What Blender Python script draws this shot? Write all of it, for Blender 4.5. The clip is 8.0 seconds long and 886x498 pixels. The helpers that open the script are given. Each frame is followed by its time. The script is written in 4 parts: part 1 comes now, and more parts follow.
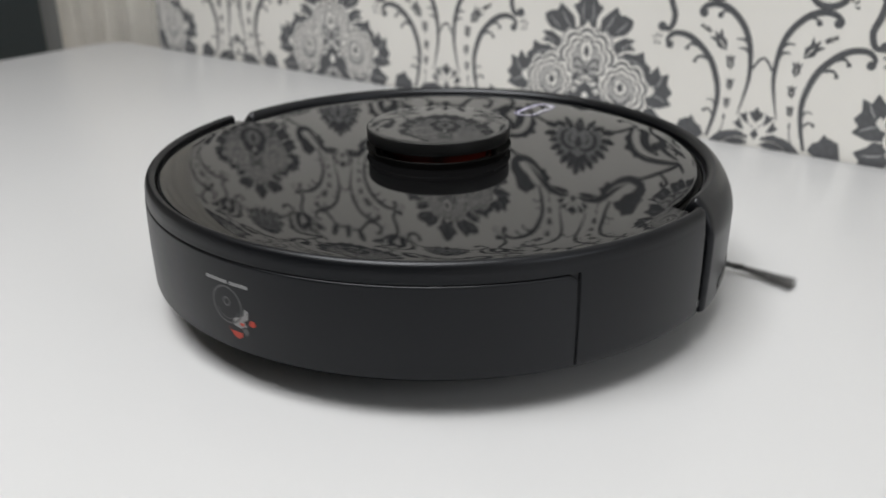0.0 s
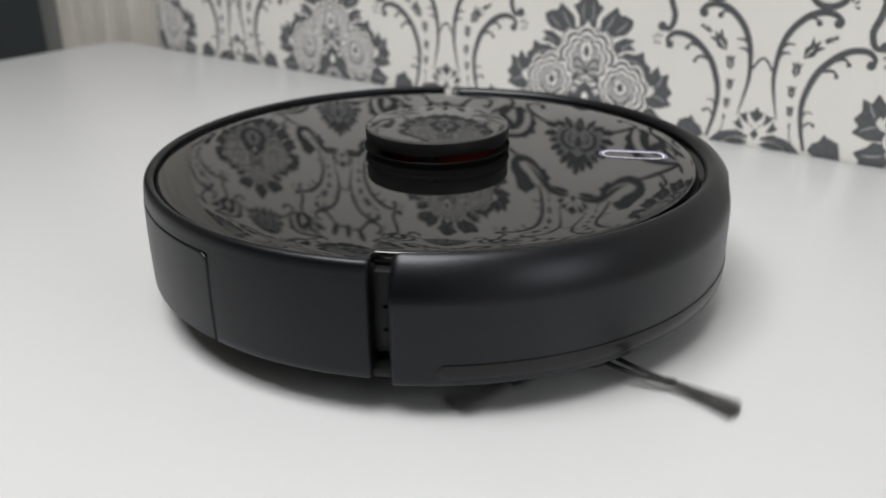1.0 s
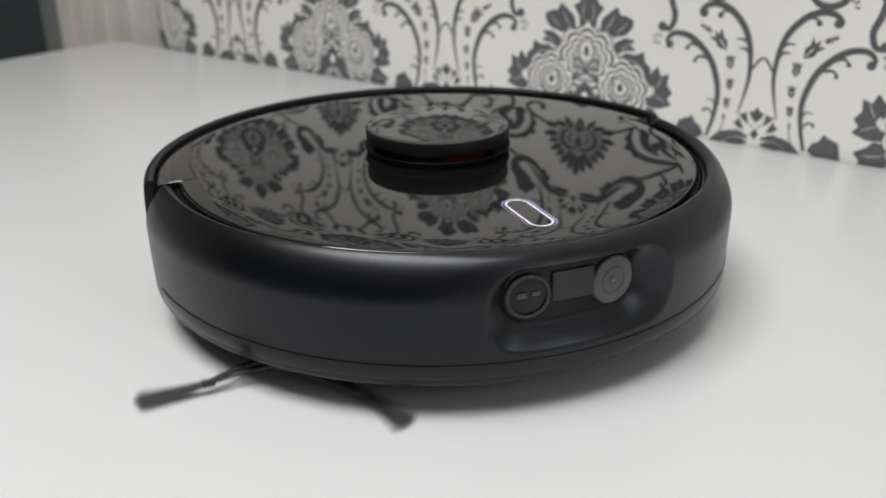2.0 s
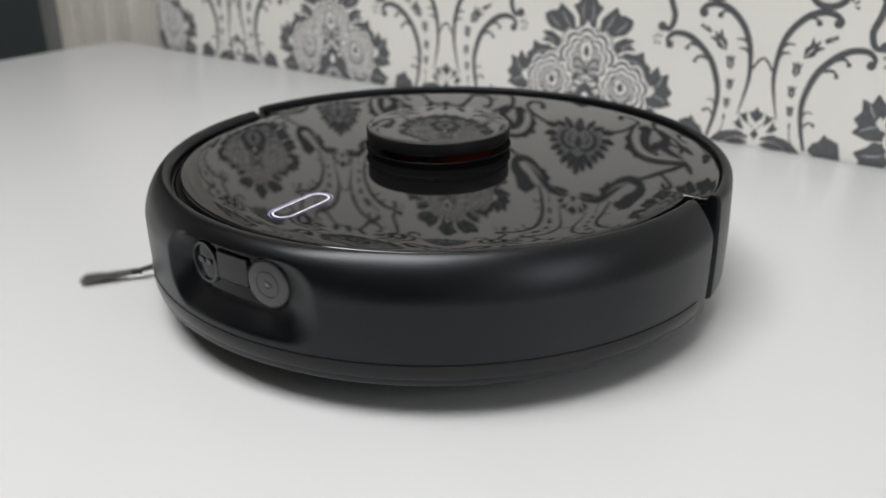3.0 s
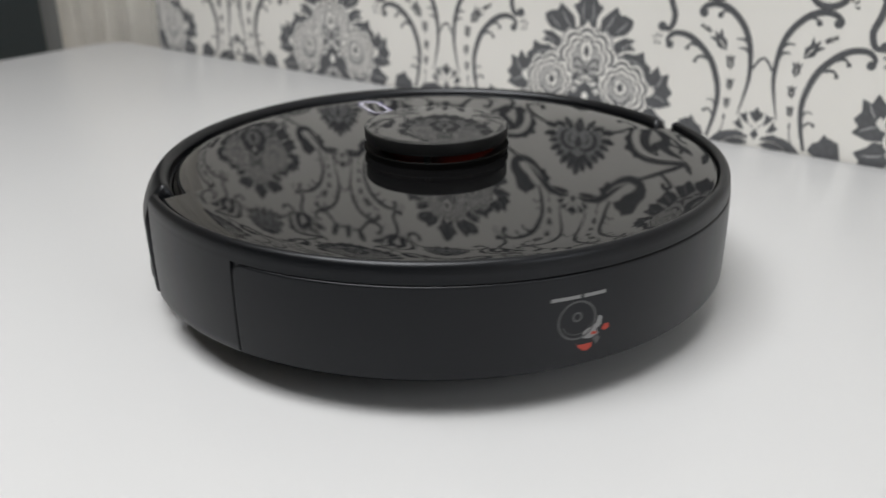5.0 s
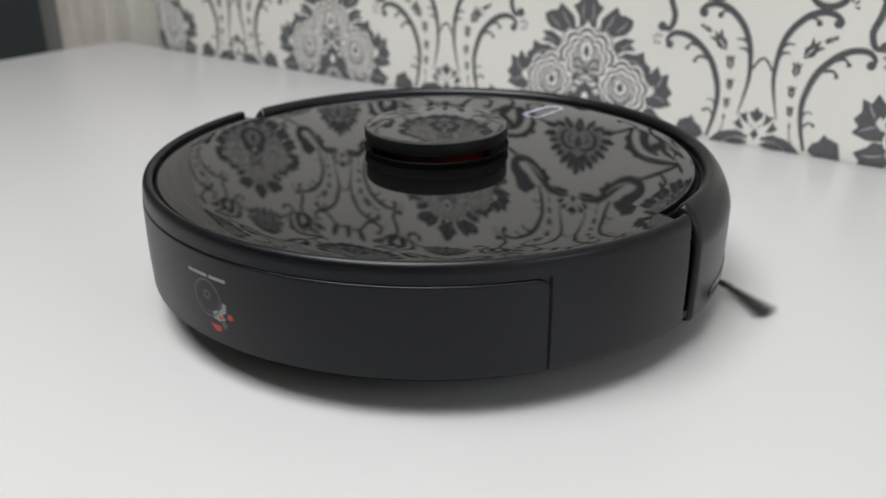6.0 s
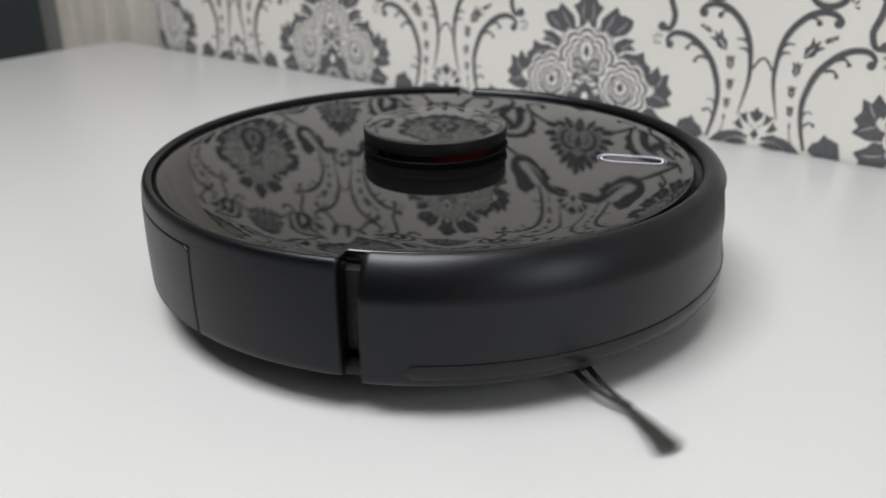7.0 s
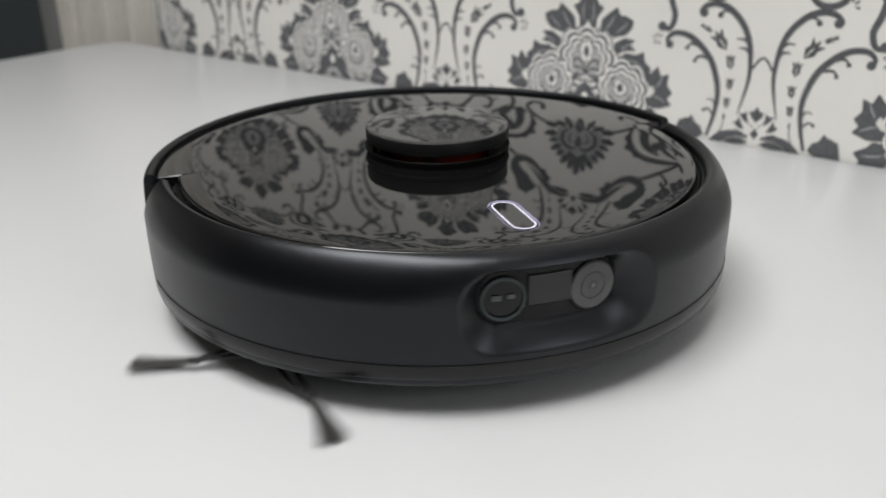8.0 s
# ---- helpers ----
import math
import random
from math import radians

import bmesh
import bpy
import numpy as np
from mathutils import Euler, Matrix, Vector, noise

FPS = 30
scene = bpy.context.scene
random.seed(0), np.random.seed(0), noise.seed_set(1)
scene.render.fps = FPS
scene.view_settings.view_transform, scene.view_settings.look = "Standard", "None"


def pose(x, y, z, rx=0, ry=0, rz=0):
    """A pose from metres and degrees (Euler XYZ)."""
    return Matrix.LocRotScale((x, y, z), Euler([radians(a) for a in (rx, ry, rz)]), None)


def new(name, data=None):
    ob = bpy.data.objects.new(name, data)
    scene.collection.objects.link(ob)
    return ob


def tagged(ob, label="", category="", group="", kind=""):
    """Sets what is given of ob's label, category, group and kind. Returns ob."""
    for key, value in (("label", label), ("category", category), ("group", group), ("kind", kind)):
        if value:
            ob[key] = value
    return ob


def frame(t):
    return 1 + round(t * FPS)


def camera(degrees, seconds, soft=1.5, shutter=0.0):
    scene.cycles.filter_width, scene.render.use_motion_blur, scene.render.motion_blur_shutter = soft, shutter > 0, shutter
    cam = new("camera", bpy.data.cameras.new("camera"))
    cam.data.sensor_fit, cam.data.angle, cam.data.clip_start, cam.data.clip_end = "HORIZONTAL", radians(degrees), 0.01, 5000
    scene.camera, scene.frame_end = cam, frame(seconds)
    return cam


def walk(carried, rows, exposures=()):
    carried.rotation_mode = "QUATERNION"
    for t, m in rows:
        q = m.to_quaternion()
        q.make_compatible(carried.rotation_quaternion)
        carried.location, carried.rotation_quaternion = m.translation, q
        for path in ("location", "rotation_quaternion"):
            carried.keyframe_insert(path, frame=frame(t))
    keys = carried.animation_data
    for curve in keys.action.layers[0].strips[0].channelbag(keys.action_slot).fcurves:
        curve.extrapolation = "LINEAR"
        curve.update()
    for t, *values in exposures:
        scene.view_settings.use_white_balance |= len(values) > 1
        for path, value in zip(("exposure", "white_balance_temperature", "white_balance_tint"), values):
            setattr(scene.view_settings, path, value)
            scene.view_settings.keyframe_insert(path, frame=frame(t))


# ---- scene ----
# The camera stands still on a support in front of the table.
cam = camera(52.64, 8.0, soft=1.6, shutter=0.3)
EYE = pose(0.0023, -0.5297, 0.2398, 90 - 23.139, 0, 0) @ pose(0, 0, 0, 0, 0, -0.657)
walk(cam, [(0.0, EYE), (8.0, EYE)])
cam.data.dof.use_dof = True
cam.data.dof.focus_distance = 0.41
cam.data.dof.aperture_fstop = 9.5

# The wallpapered wall: its foot line, with u along it and v behind it. z = 0 is the table top.
WALL_O = Vector((0.28275 + 0.0028, 0.26879 - 0.0021, 0.0))
WALL_TURN = -37.35
FLOOR_Z = -0.75
CEIL_Z = 1.85
WALL = Matrix.Translation(WALL_O) @ pose(0, 0, 0, 0, 0, WALL_TURN)


def at_wall(u, v, z, rx=0, ry=0, rz=0):
    return WALL @ pose(u, v, z, rx, ry, rz)


# ---- light ----
world = bpy.data.worlds.new("room_air")
world.use_nodes = True
scene.world = world
world.node_tree.nodes["Background"].inputs[0].default_value = (0.75, 0.85, 1.0, 1)
world.node_tree.nodes["Background"].inputs[1].default_value = 0.3
scene.view_settings.exposure = -0.08


def area_lamp(name, m, sx, sy, watts, color):
    data = bpy.data.lights.new(name, "AREA")
    data.shape, data.size, data.size_y, data.energy, data.color = "RECTANGLE", sx, sy, watts, color
    ob = new(name, data)
    ob.matrix_world = m
    return ob


# ceiling lamp in front of the table; unseen fill added from the right side
area_lamp("ceiling_light_glow", at_wall(-0.1, -1.06, CEIL_Z - 0.075), 1.2, 0.9, 43.5, (1.0, 0.996, 0.988))
area_lamp("side_fill_light", at_wall(1.99, -0.75, 1.05, 0, 90, 0), 0.9, 0.7, 6.5, (0.95, 0.97, 1.0))


# ---- materials ----
def material(name, color, rough=0.5, metal=0.0, vary=0.15, scale=40.0, fine=400.0, bump=0.02, rough_vary=0.06,
             ior=1.5, coat=0.0, emit=None, emit_strength=0.0, transmission=0.0, distance=0.0005, tint=None):
    m = bpy.data.materials.new(name)
    m.use_nodes = True
    nt = m.node_tree
    n, li = nt.nodes, nt.links
    bsdf = n["Principled BSDF"]
    co = n.new("ShaderNodeTexCoord")
    broad = n.new("ShaderNodeTexNoise")
    broad.inputs["Scale"].default_value = scale
    broad.inputs["Detail"].default_value = 4
    grain = n.new("ShaderNodeTexNoise")
    grain.inputs["Scale"].default_value = fine
    grain.inputs["Detail"].default_value = 3
    li.new(co.outputs["Object"], broad.inputs["Vector"])
    li.new(co.outputs["Object"], grain.inputs["Vector"])
    mix = n.new("ShaderNodeMix")
    mix.data_type = "RGBA"
    mix.inputs["A"].default_value = (*[c * (1 - vary) for c in color], 1)
    mix.inputs["B"].default_value = (*[min(1, c * (1 + vary)) for c in color], 1)
    li.new(broad.outputs["Fac"], mix.inputs["Factor"])
    li.new(mix.outputs["Result"], bsdf.inputs["Base Color"])
    rr = n.new("ShaderNodeMapRange")
    rr.inputs["To Min"].default_value = max(0.0, rough - rough_vary)
    rr.inputs["To Max"].default_value = min(1.0, rough + rough_vary)
    li.new(broad.outputs["Fac"], rr.inputs["Value"])
    li.new(rr.outputs["Result"], bsdf.inputs["Roughness"])
    if bump:
        bp = n.new("ShaderNodeBump")
        bp.inputs["Strength"].default_value = bump
        bp.inputs["Distance"].default_value = distance
        li.new(grain.outputs["Fac"], bp.inputs["Height"])
        li.new(bp.outputs["Normal"], bsdf.inputs["Normal"])
    bsdf.inputs["Metallic"].default_value = metal
    bsdf.inputs["IOR"].default_value = ior
    bsdf.inputs["Coat Weight"].default_value = coat
    bsdf.inputs["Transmission Weight"].default_value = transmission
    if tint:
        bsdf.inputs["Specular Tint"].default_value = (*tint, 1)
    if emit:
        bsdf.inputs["Emission Color"].default_value = (*emit, 1)
        bsdf.inputs["Emission Strength"].default_value = emit_strength
    return m


M_TABLE = material("white_laminate", (0.57, 0.574, 0.58), 0.3, vary=0.015, scale=6, fine=900, bump=0.03, rough_vary=0.04)
M_PAPER = material("cream_wallpaper", (0.84, 0.825, 0.785), 0.62, vary=0.03, scale=9, fine=700, bump=0.25)
M_PRINT = material("grey_wallpaper_print", (0.1, 0.103, 0.11), 0.55, vary=0.5, scale=240, fine=900, bump=0.2)
M_PRINT_PALE = material("pale_grey_wallpaper_print", (0.36, 0.365, 0.365), 0.55, vary=0.3, scale=220, fine=900, bump=0.2)
M_PRINT_WASH = material("grey_wash_wallpaper_print", (0.47, 0.465, 0.455), 0.58, vary=0.12, scale=160, fine=900, bump=0.2)
M_PLASTER = material("white_plaster", (0.75, 0.75, 0.73), 0.8, vary=0.04, scale=4, fine=200, bump=0.2)
M_FLOOR = material("oak_floor", (0.3, 0.2, 0.12), 0.45, vary=0.3, scale=12, fine=150, bump=0.1)
M_CURTAIN = material("cream_curtain_cloth", (0.9, 0.875, 0.82), 0.85, vary=0.08, scale=30, fine=1500, bump=0.4)
M_DARKWALL = material("dark_slate_and_unlit_wall", (0.035, 0.05, 0.056), 0.6, vary=0.15, scale=8, fine=300, bump=0.1)
M_ALU = material("grey_frame_paint", (0.22, 0.235, 0.24), 0.5, vary=0.06, scale=20)
M_SATIN = material("black_satin_plastic", (0.0009, 0.0011, 0.0018), 0.34, ior=1.46, tint=(0.92, 0.945, 1.0), vary=0.1, scale=60, fine=2500, bump=0.06, rough_vary=0.03)
M_MATTE = material("black_matte_plastic", (0.0018, 0.0021, 0.0028), 0.37, ior=1.42, tint=(0.92, 0.945, 1.0), vary=0.1, scale=60, fine=2500, bump=0.1, rough_vary=0.03)
M_STRIP = material("dark_grey_strip_plastic", (0.009, 0.009, 0.0092), 0.24, ior=1.4, vary=0.08, scale=60, fine=2000, bump=0.03)
M_INNER = material("black_inner_plastic", (0.0028, 0.0026, 0.0024), 0.55, ior=1.22, vary=0.2, scale=80)
M_LID = material("glossy_black_glass", (0.005, 0.005, 0.0053), 0.014, vary=0.05, scale=30, bump=0.0, rough_vary=0.008, ior=1.62)
M_CAP = material("glossy_black_cap", (0.02, 0.02, 0.02), 0.035, vary=0.05, scale=30, bump=0.0, rough_vary=0.01, ior=1.68)
M_SIDE = material("grey_black_turret_plastic", (0.0105, 0.0108, 0.0111), 0.42, ior=1.35, vary=0.08, scale=80, fine=2500, bump=0.05)
M_GUIDE = material("grey_guide_plastic", (0.028, 0.029, 0.03), 0.45, ior=1.4, vary=0.08, scale=80, fine=2500, bump=0.05)
M_HOLE = material("black_hole", (0.0004, 0.0004, 0.0004), 0.9, ior=1.05, bump=0.0)
M_RED = material("dark_red_filter_plastic", (0.075, 0.007, 0.003), 0.2, vary=0.15, scale=120, bump=0.0)
M_LENS = material("dark_lens_glass", (0.007, 0.0075, 0.0075), 0.04, vary=0.1, scale=60, bump=0.0, ior=1.37)
M_FROST = material("frosted_grey_lens", (0.042, 0.042, 0.042), 0.3, vary=0.15, scale=90, bump=0.0, coat=0.5)
M_GLASSBLACK = material("black_sensor_glass", (0.0015, 0.0015, 0.0016), 0.05, ior=1.3, vary=0.1, scale=60, bump=0.0)
M_RINGGREY = material("grey_lens_ring", (0.035, 0.036, 0.036), 0.3, vary=0.08, scale=120)
M_PLATE = material("dark_grey_sensor_plate", (0.0085, 0.0085, 0.0085), 0.35, vary=0.08, scale=120, fine=2500, bump=0.05)
M_BEZEL = material("teal_black_bezel", (0.018, 0.026, 0.028), 0.25, vary=0.1, scale=90)
M_LED = material("white_indicator_light", (0.8, 0.8, 0.9), 0.3, emit=(0.8, 0.78, 1.0), emit_strength=0.42)
M_LEDIMAGE = material("violet_indicator_reflection", (0.3, 0.28, 0.4), 0.3, emit=(0.42, 0.38, 0.8), emit_strength=0.3)
M_SPOT = material("pale_emitter", (0.06, 0.065, 0.065), 0.3, vary=0.2, scale=400)
M_INK = material("pale_grey_ink", (0.24, 0.24, 0.24), 0.5, vary=0.1, scale=300)
M_INKDIM = material("dim_grey_ink", (0.075, 0.075, 0.077), 0.5, vary=0.1, scale=300)
M_REDINK = material("red_orange_ink", (0.42, 0.04, 0.02), 0.5, vary=0.1, scale=300)
M_STICKER = material("clear_sticker_film", (0.013, 0.0132, 0.0136), 0.28, ior=1.42, vary=0.05, scale=90)
M_RUBBER = material("black_rubber", (0.015, 0.015, 0.015), 0.6, vary=0.2, scale=200)
M_BRISTLE = material("dark_grey_bristle", (0.06, 0.058, 0.056), 0.6, vary=0.25, scale=300)
M_LAMP = material("lamp_diffuser", (0.9, 0.9, 0.88), 0.4, emit=(1, 0.97, 0.93), emit_strength=0.6)
M_GLIMPSE = material("white_gap_glimpse", (0.8, 0.8, 0.8), 0.3, vary=0.02)
M_METAL = material("brushed_steel", (0.5, 0.5, 0.5), 0.35, metal=1.0)


# ---- mesh helpers ----
def finish(name, bm, mat, smooth=True, angle=35, more=()):
    bmesh.ops.recalc_face_normals(bm, faces=bm.faces)
    me = bpy.data.meshes.new(name)
    bm.to_mesh(me)
    bm.free()
    me.materials.append(mat)
    for extra in more:
        me.materials.append(extra)
    if smooth:
        for p in me.polygons:
            p.use_smooth = True
        me.set_sharp_from_angle(angle=radians(angle))
    return me


def part(name, bm, mat, parent, label="", m=None, smooth=True, angle=35):
    ob = new(name, finish(name, bm, mat, smooth, angle))
    ob.parent = parent
    if m is not None:
        ob.matrix_basis = m
    return tagged(ob, label)


def share(name, me, parent, m, label=""):
    ob = new(name, me)
    ob.parent = parent
    ob.matrix_basis = m
    return tagged(ob, label)


def box(bm, x0, x1, y0, y1, z0, z1, bevel=0.0, seg=2):
    made = bmesh.ops.create_cube(bm, size=1.0)["verts"]
    for v in made:
        v.co = Vector((x0 + (v.co.x + 0.5) * (x1 - x0), y0 + (v.co.y + 0.5) * (y1 - y0), z0 + (v.co.z + 0.5) * (z1 - z0)))
    if bevel:
        edges = list({e for v in made for e in v.link_edges})
        bmesh.ops.bevel(bm, geom=edges, offset=bevel, segments=seg, profile=0.5, affect="EDGES")
    return bm


def revolve(bm, loop, a0=0.0, a1=360.0, n=96, closed=True, radius=None):
    """Turns a profile of (r, z) about the z axis; degrees. radius(r, z, a) may change r."""
    full = abs(a1 - a0) >= 359.999
    count = n if full else n + 1
    rings = []
    for i in range(count):
        a = a0 + (a1 - a0) * i / n
        c, s = math.cos(radians(a)), math.sin(radians(a))
        ring = []
        for r, z in loop:
            q = radius(r, z, a) if radius else r
            ring.append(bm.verts.new((q * c, q * s, z)))
        rings.append(ring)
    k = len(loop)
    for i in range(n):
        p, q = rings[i], rings[(i + 1) % count]
        for j in range(k if closed else k - 1):
            f = [p[j], p[(j + 1) % k], q[(j + 1) % k], q[j]]
            try:
                bm.faces.new(f)
            except ValueError:
                pass
    if not full and closed:
        bm.faces.new(rings[0])
        bm.faces.new(rings[-1])
    bmesh.ops.remove_doubles(bm, verts=bm.verts, dist=1e-6)
    return bm


def smooth_curve(pts, per=8):
    """A Catmull-Rom curve through the points."""
    p = [Vector(q) for q in pts]
    p = [2 * p[0] - p[1]] + p + [2 * p[-1] - p[-2]]
    out = []
    for i in range(1, len(p) - 2):
        for k in range(per):
            t = k / per
            a, b, c, d = p[i - 1], p[i], p[i + 1], p[i + 2]
            out.append(0.5 * ((2 * b) + (c - a) * t + (2 * a - 5 * b + 4 * c - d) * t * t + (3 * b - a - 3 * c + d) * t ** 3))
    out.append(p[-2])
    return out


# ---- the room ----
def room():
    bm = bmesh.new()
    box(bm, -3.2, 2.2, -3.1, 0.6, FLOOR_Z - 0.1, FLOOR_Z)
    ob = tagged(new("floor", finish("floor", bm, M_FLOOR, False)), "brown oak floor under the table", "floor", kind="structure")
    ob.matrix_world = WALL
    bm = bmesh.new()
    box(bm, -3.2, 2.2, -3.1, 0.6, CEIL_Z, CEIL_Z + 0.1)
    ob = tagged(new("ceiling", finish("ceiling", bm, M_PLASTER, False)), "plain white plaster ceiling", "ceiling", kind="structure")
    ob.matrix_world = WALL
    bm = bmesh.new()
    box(bm, -0.872, 2.0, 0.0, 0.22, FLOOR_Z, CEIL_Z, 0.004)
    wall = tagged(new("wall_north", finish("wall_north", bm, M_PAPER, True)), "wall with cream wallpaper and grey damask print", "wall", kind="structure")
    wall.matrix_world = WALL
    sides = (("wall_east", ((2.0, 2.2, -3.1, -1.1, FLOOR_Z, CEIL_Z), (2.0, 2.2, -0.4, 0.6, FLOOR_Z, CEIL_Z), (2.0, 2.2, -1.1, -0.4, FLOOR_Z, 0.6), (2.0, 2.2, -1.1, -0.4, 1.5, CEIL_Z))),
             ("wall_west", ((-3.2, -3.0, -3.1, 0.6, FLOOR_Z, CEIL_Z),)))
    for name, blocks in sides:
        bm = bmesh.new()
        for block in blocks:
            box(bm, *block)
        ob = tagged(new(name, finish(name, bm, M_PLASTER, False)), "plain white plaster side wall", "wall", kind="structure")
        ob.matrix_world = WALL
    bm = bmesh.new()
    box(bm, -3.0, -0.874, 0.12, 0.3, FLOOR_Z, CEIL_Z)
    ob = tagged(new("wall_recess", finish("wall_recess", bm, M_DARKWALL, False)), "dark slate painted wall behind the curtain", "wall", kind="structure")
    ob.matrix_world = WALL
    # unseen wall, made dark so the robot's sides reflect an unlit room
    bm = bmesh.new()
    box(bm, -3.0, 2.0, -3.1, -2.95, FLOOR_Z, CEIL_Z)
    ob = tagged(new("wall_south", finish("wall_south", bm, M_DARKWALL, False)), "unseen dark wall standing in for the unlit room facing the table", "wall", kind="structure")
    ob.matrix_world = WALL
    return wall


wall_north = room()


# ---- damask print: shapes in the wall's plane, u to the right, z up, in millimetres of the pattern ----
PRINT_LAYER = [0]


def ink_y():
    """Each inked shape lies a hair over the one before."""
    PRINT_LAYER[0] += 1
    return -0.0003 - 0.0000025 * (PRINT_LAYER[0] % 400)


def stroke(bm, pts, w0, w1, swell=0.0, mirror=True, per=8, tone=0):
    """A tapering band along a curve; swell widens its middle."""
    for side in ((1, -1) if mirror else (1,)):
        ink = ink_y()
        c = smooth_curve([(side * u / 1000, z / 1000) for u, z in pts], per)
        n = len(c) - 1
        rows = ([], [])
        for i, q in enumerate(c):
            d = (c[min(i + 1, n)] - c[max(i - 1, 0)]).normalized()
            t = i / n
            w = (w0 + (w1 - w0) * t + swell * math.sin(math.pi * t)) / 2000
            for row, s in zip(rows, (1, -1)):
                row.append(bm.verts.new((q.x - d.y * w * s, ink, q.y + d.x * w * s)))
        for i in range(n):
            bm.faces.new((rows[0][i], rows[0][i + 1], rows[1][i + 1], rows[1][i])).material_index = tone


def blob(bm, u, z, r, squash=1.0, turn=0.0, n=14, mirror=True, tone=0):
    for side in ((1, -1) if mirror else (1,)):
        ink = ink_y()
        c, s = math.cos(radians(turn)), math.sin(radians(turn))
        vs = []
        for i in range(n):
            a = 2 * math.pi * i / n
            x, y = r * math.cos(a), r * squash * math.sin(a)
            vs.append(bm.verts.new((side * (u + x * c - y * s) / 1000, ink, (z + x * s + y * c) / 1000)))
        bm.faces.new(vs).material_index = tone


def patch(bm, pts, mirror=True, tone=0, soften=0.17):
    """A filled leaf outline with its corners rounded off a little."""
    out = []
    n = len(pts)
    for i in range(n):
        p, q, r = Vector(pts[i - 1]), Vector(pts[i]), Vector(pts[(i + 1) % n])
        out += [q.lerp(p, soften), q.lerp(p, soften * 0.3).lerp(q.lerp(r, soften * 0.3), 0.5), q.lerp(r, soften)]
    for side in ((1, -1) if mirror else (1,)):
        ink = ink_y()
        bm.faces.new([bm.verts.new((side * q.x / 1000, ink, q.y / 1000)) for q in out]).material_index = tone


def leaf(bm, u, z, turn, length, width, lobes=3, mirror=True, depth=0.42):
    """A lobed acanthus leaf from its foot at (u, z), towards turn degrees (90 is up), with pale veins."""
    c, s = math.cos(radians(turn)), math.sin(radians(turn))
    for side in ((1, -1) if mirror else (1,)):
        def spot(x, y, ink):
            return bm.verts.new((side * (u + x * c - y * s) / 1000, ink, (z + x * s + y * c) / 1000))
        ink = ink_y()
        n = (lobes + 1) * 8
        rows = ([], [])
        for i in range(n + 1):
            t = i / n
            env = math.sin(math.pi * min(1, t * 0.88 + 0.09)) ** 0.6
            w = width * 0.46 * env * (1 - depth * (1 - (t * (lobes + 1) % 1.0) ** 0.9))
            rows[0].append(spot(t * length, w, ink))
            rows[1].append(spot(t * length, -w * (1 - 0.1 * math.sin(t * 9)), ink))
        for i in range(n):
            bm.faces.new((rows[0][i], rows[0][i + 1], rows[1][i + 1], rows[1][i]))
        if length > 15:
            bm.faces.new([spot(x * length, y, ink - 0.000002) for x, y in ((0.15, 0), (0.5, 0.5), (0.8, 0), (0.5, -0.5))]).material_index = 1


def trefoil(bm, hearts, w, tone=0, n=150):
    """Scalloped lines round several hearts (u, z, r, lobes), each left out where it would cross another heart."""
    for u, z, r, lobes in hearts:
        prev = None
        ink = ink_y()
        for i in range(n + 1):
            a = 2 * math.pi * i / n
            q = r * (0.8 + 0.2 * abs(math.cos(lobes * (a - math.pi / 2) / 2)) ** 0.6)
            x, y = u + q * math.cos(a), z + q * math.sin(a)
            if any(math.hypot(x - p, y - s) < t * 0.95 for p, s, t, _ in hearts if (p, s) != (u, z)) or y < -30:
                prev = None
                continue
            pair = [bm.verts.new(((u + k * math.cos(a)) / 1000, ink, (z + k * math.sin(a)) / 1000)) for k in (q - w / 2, q + w / 2)]
            if prev:
                bm.faces.new((prev[0], prev[1], pair[1], pair[0])).material_index = tone
            prev = pair


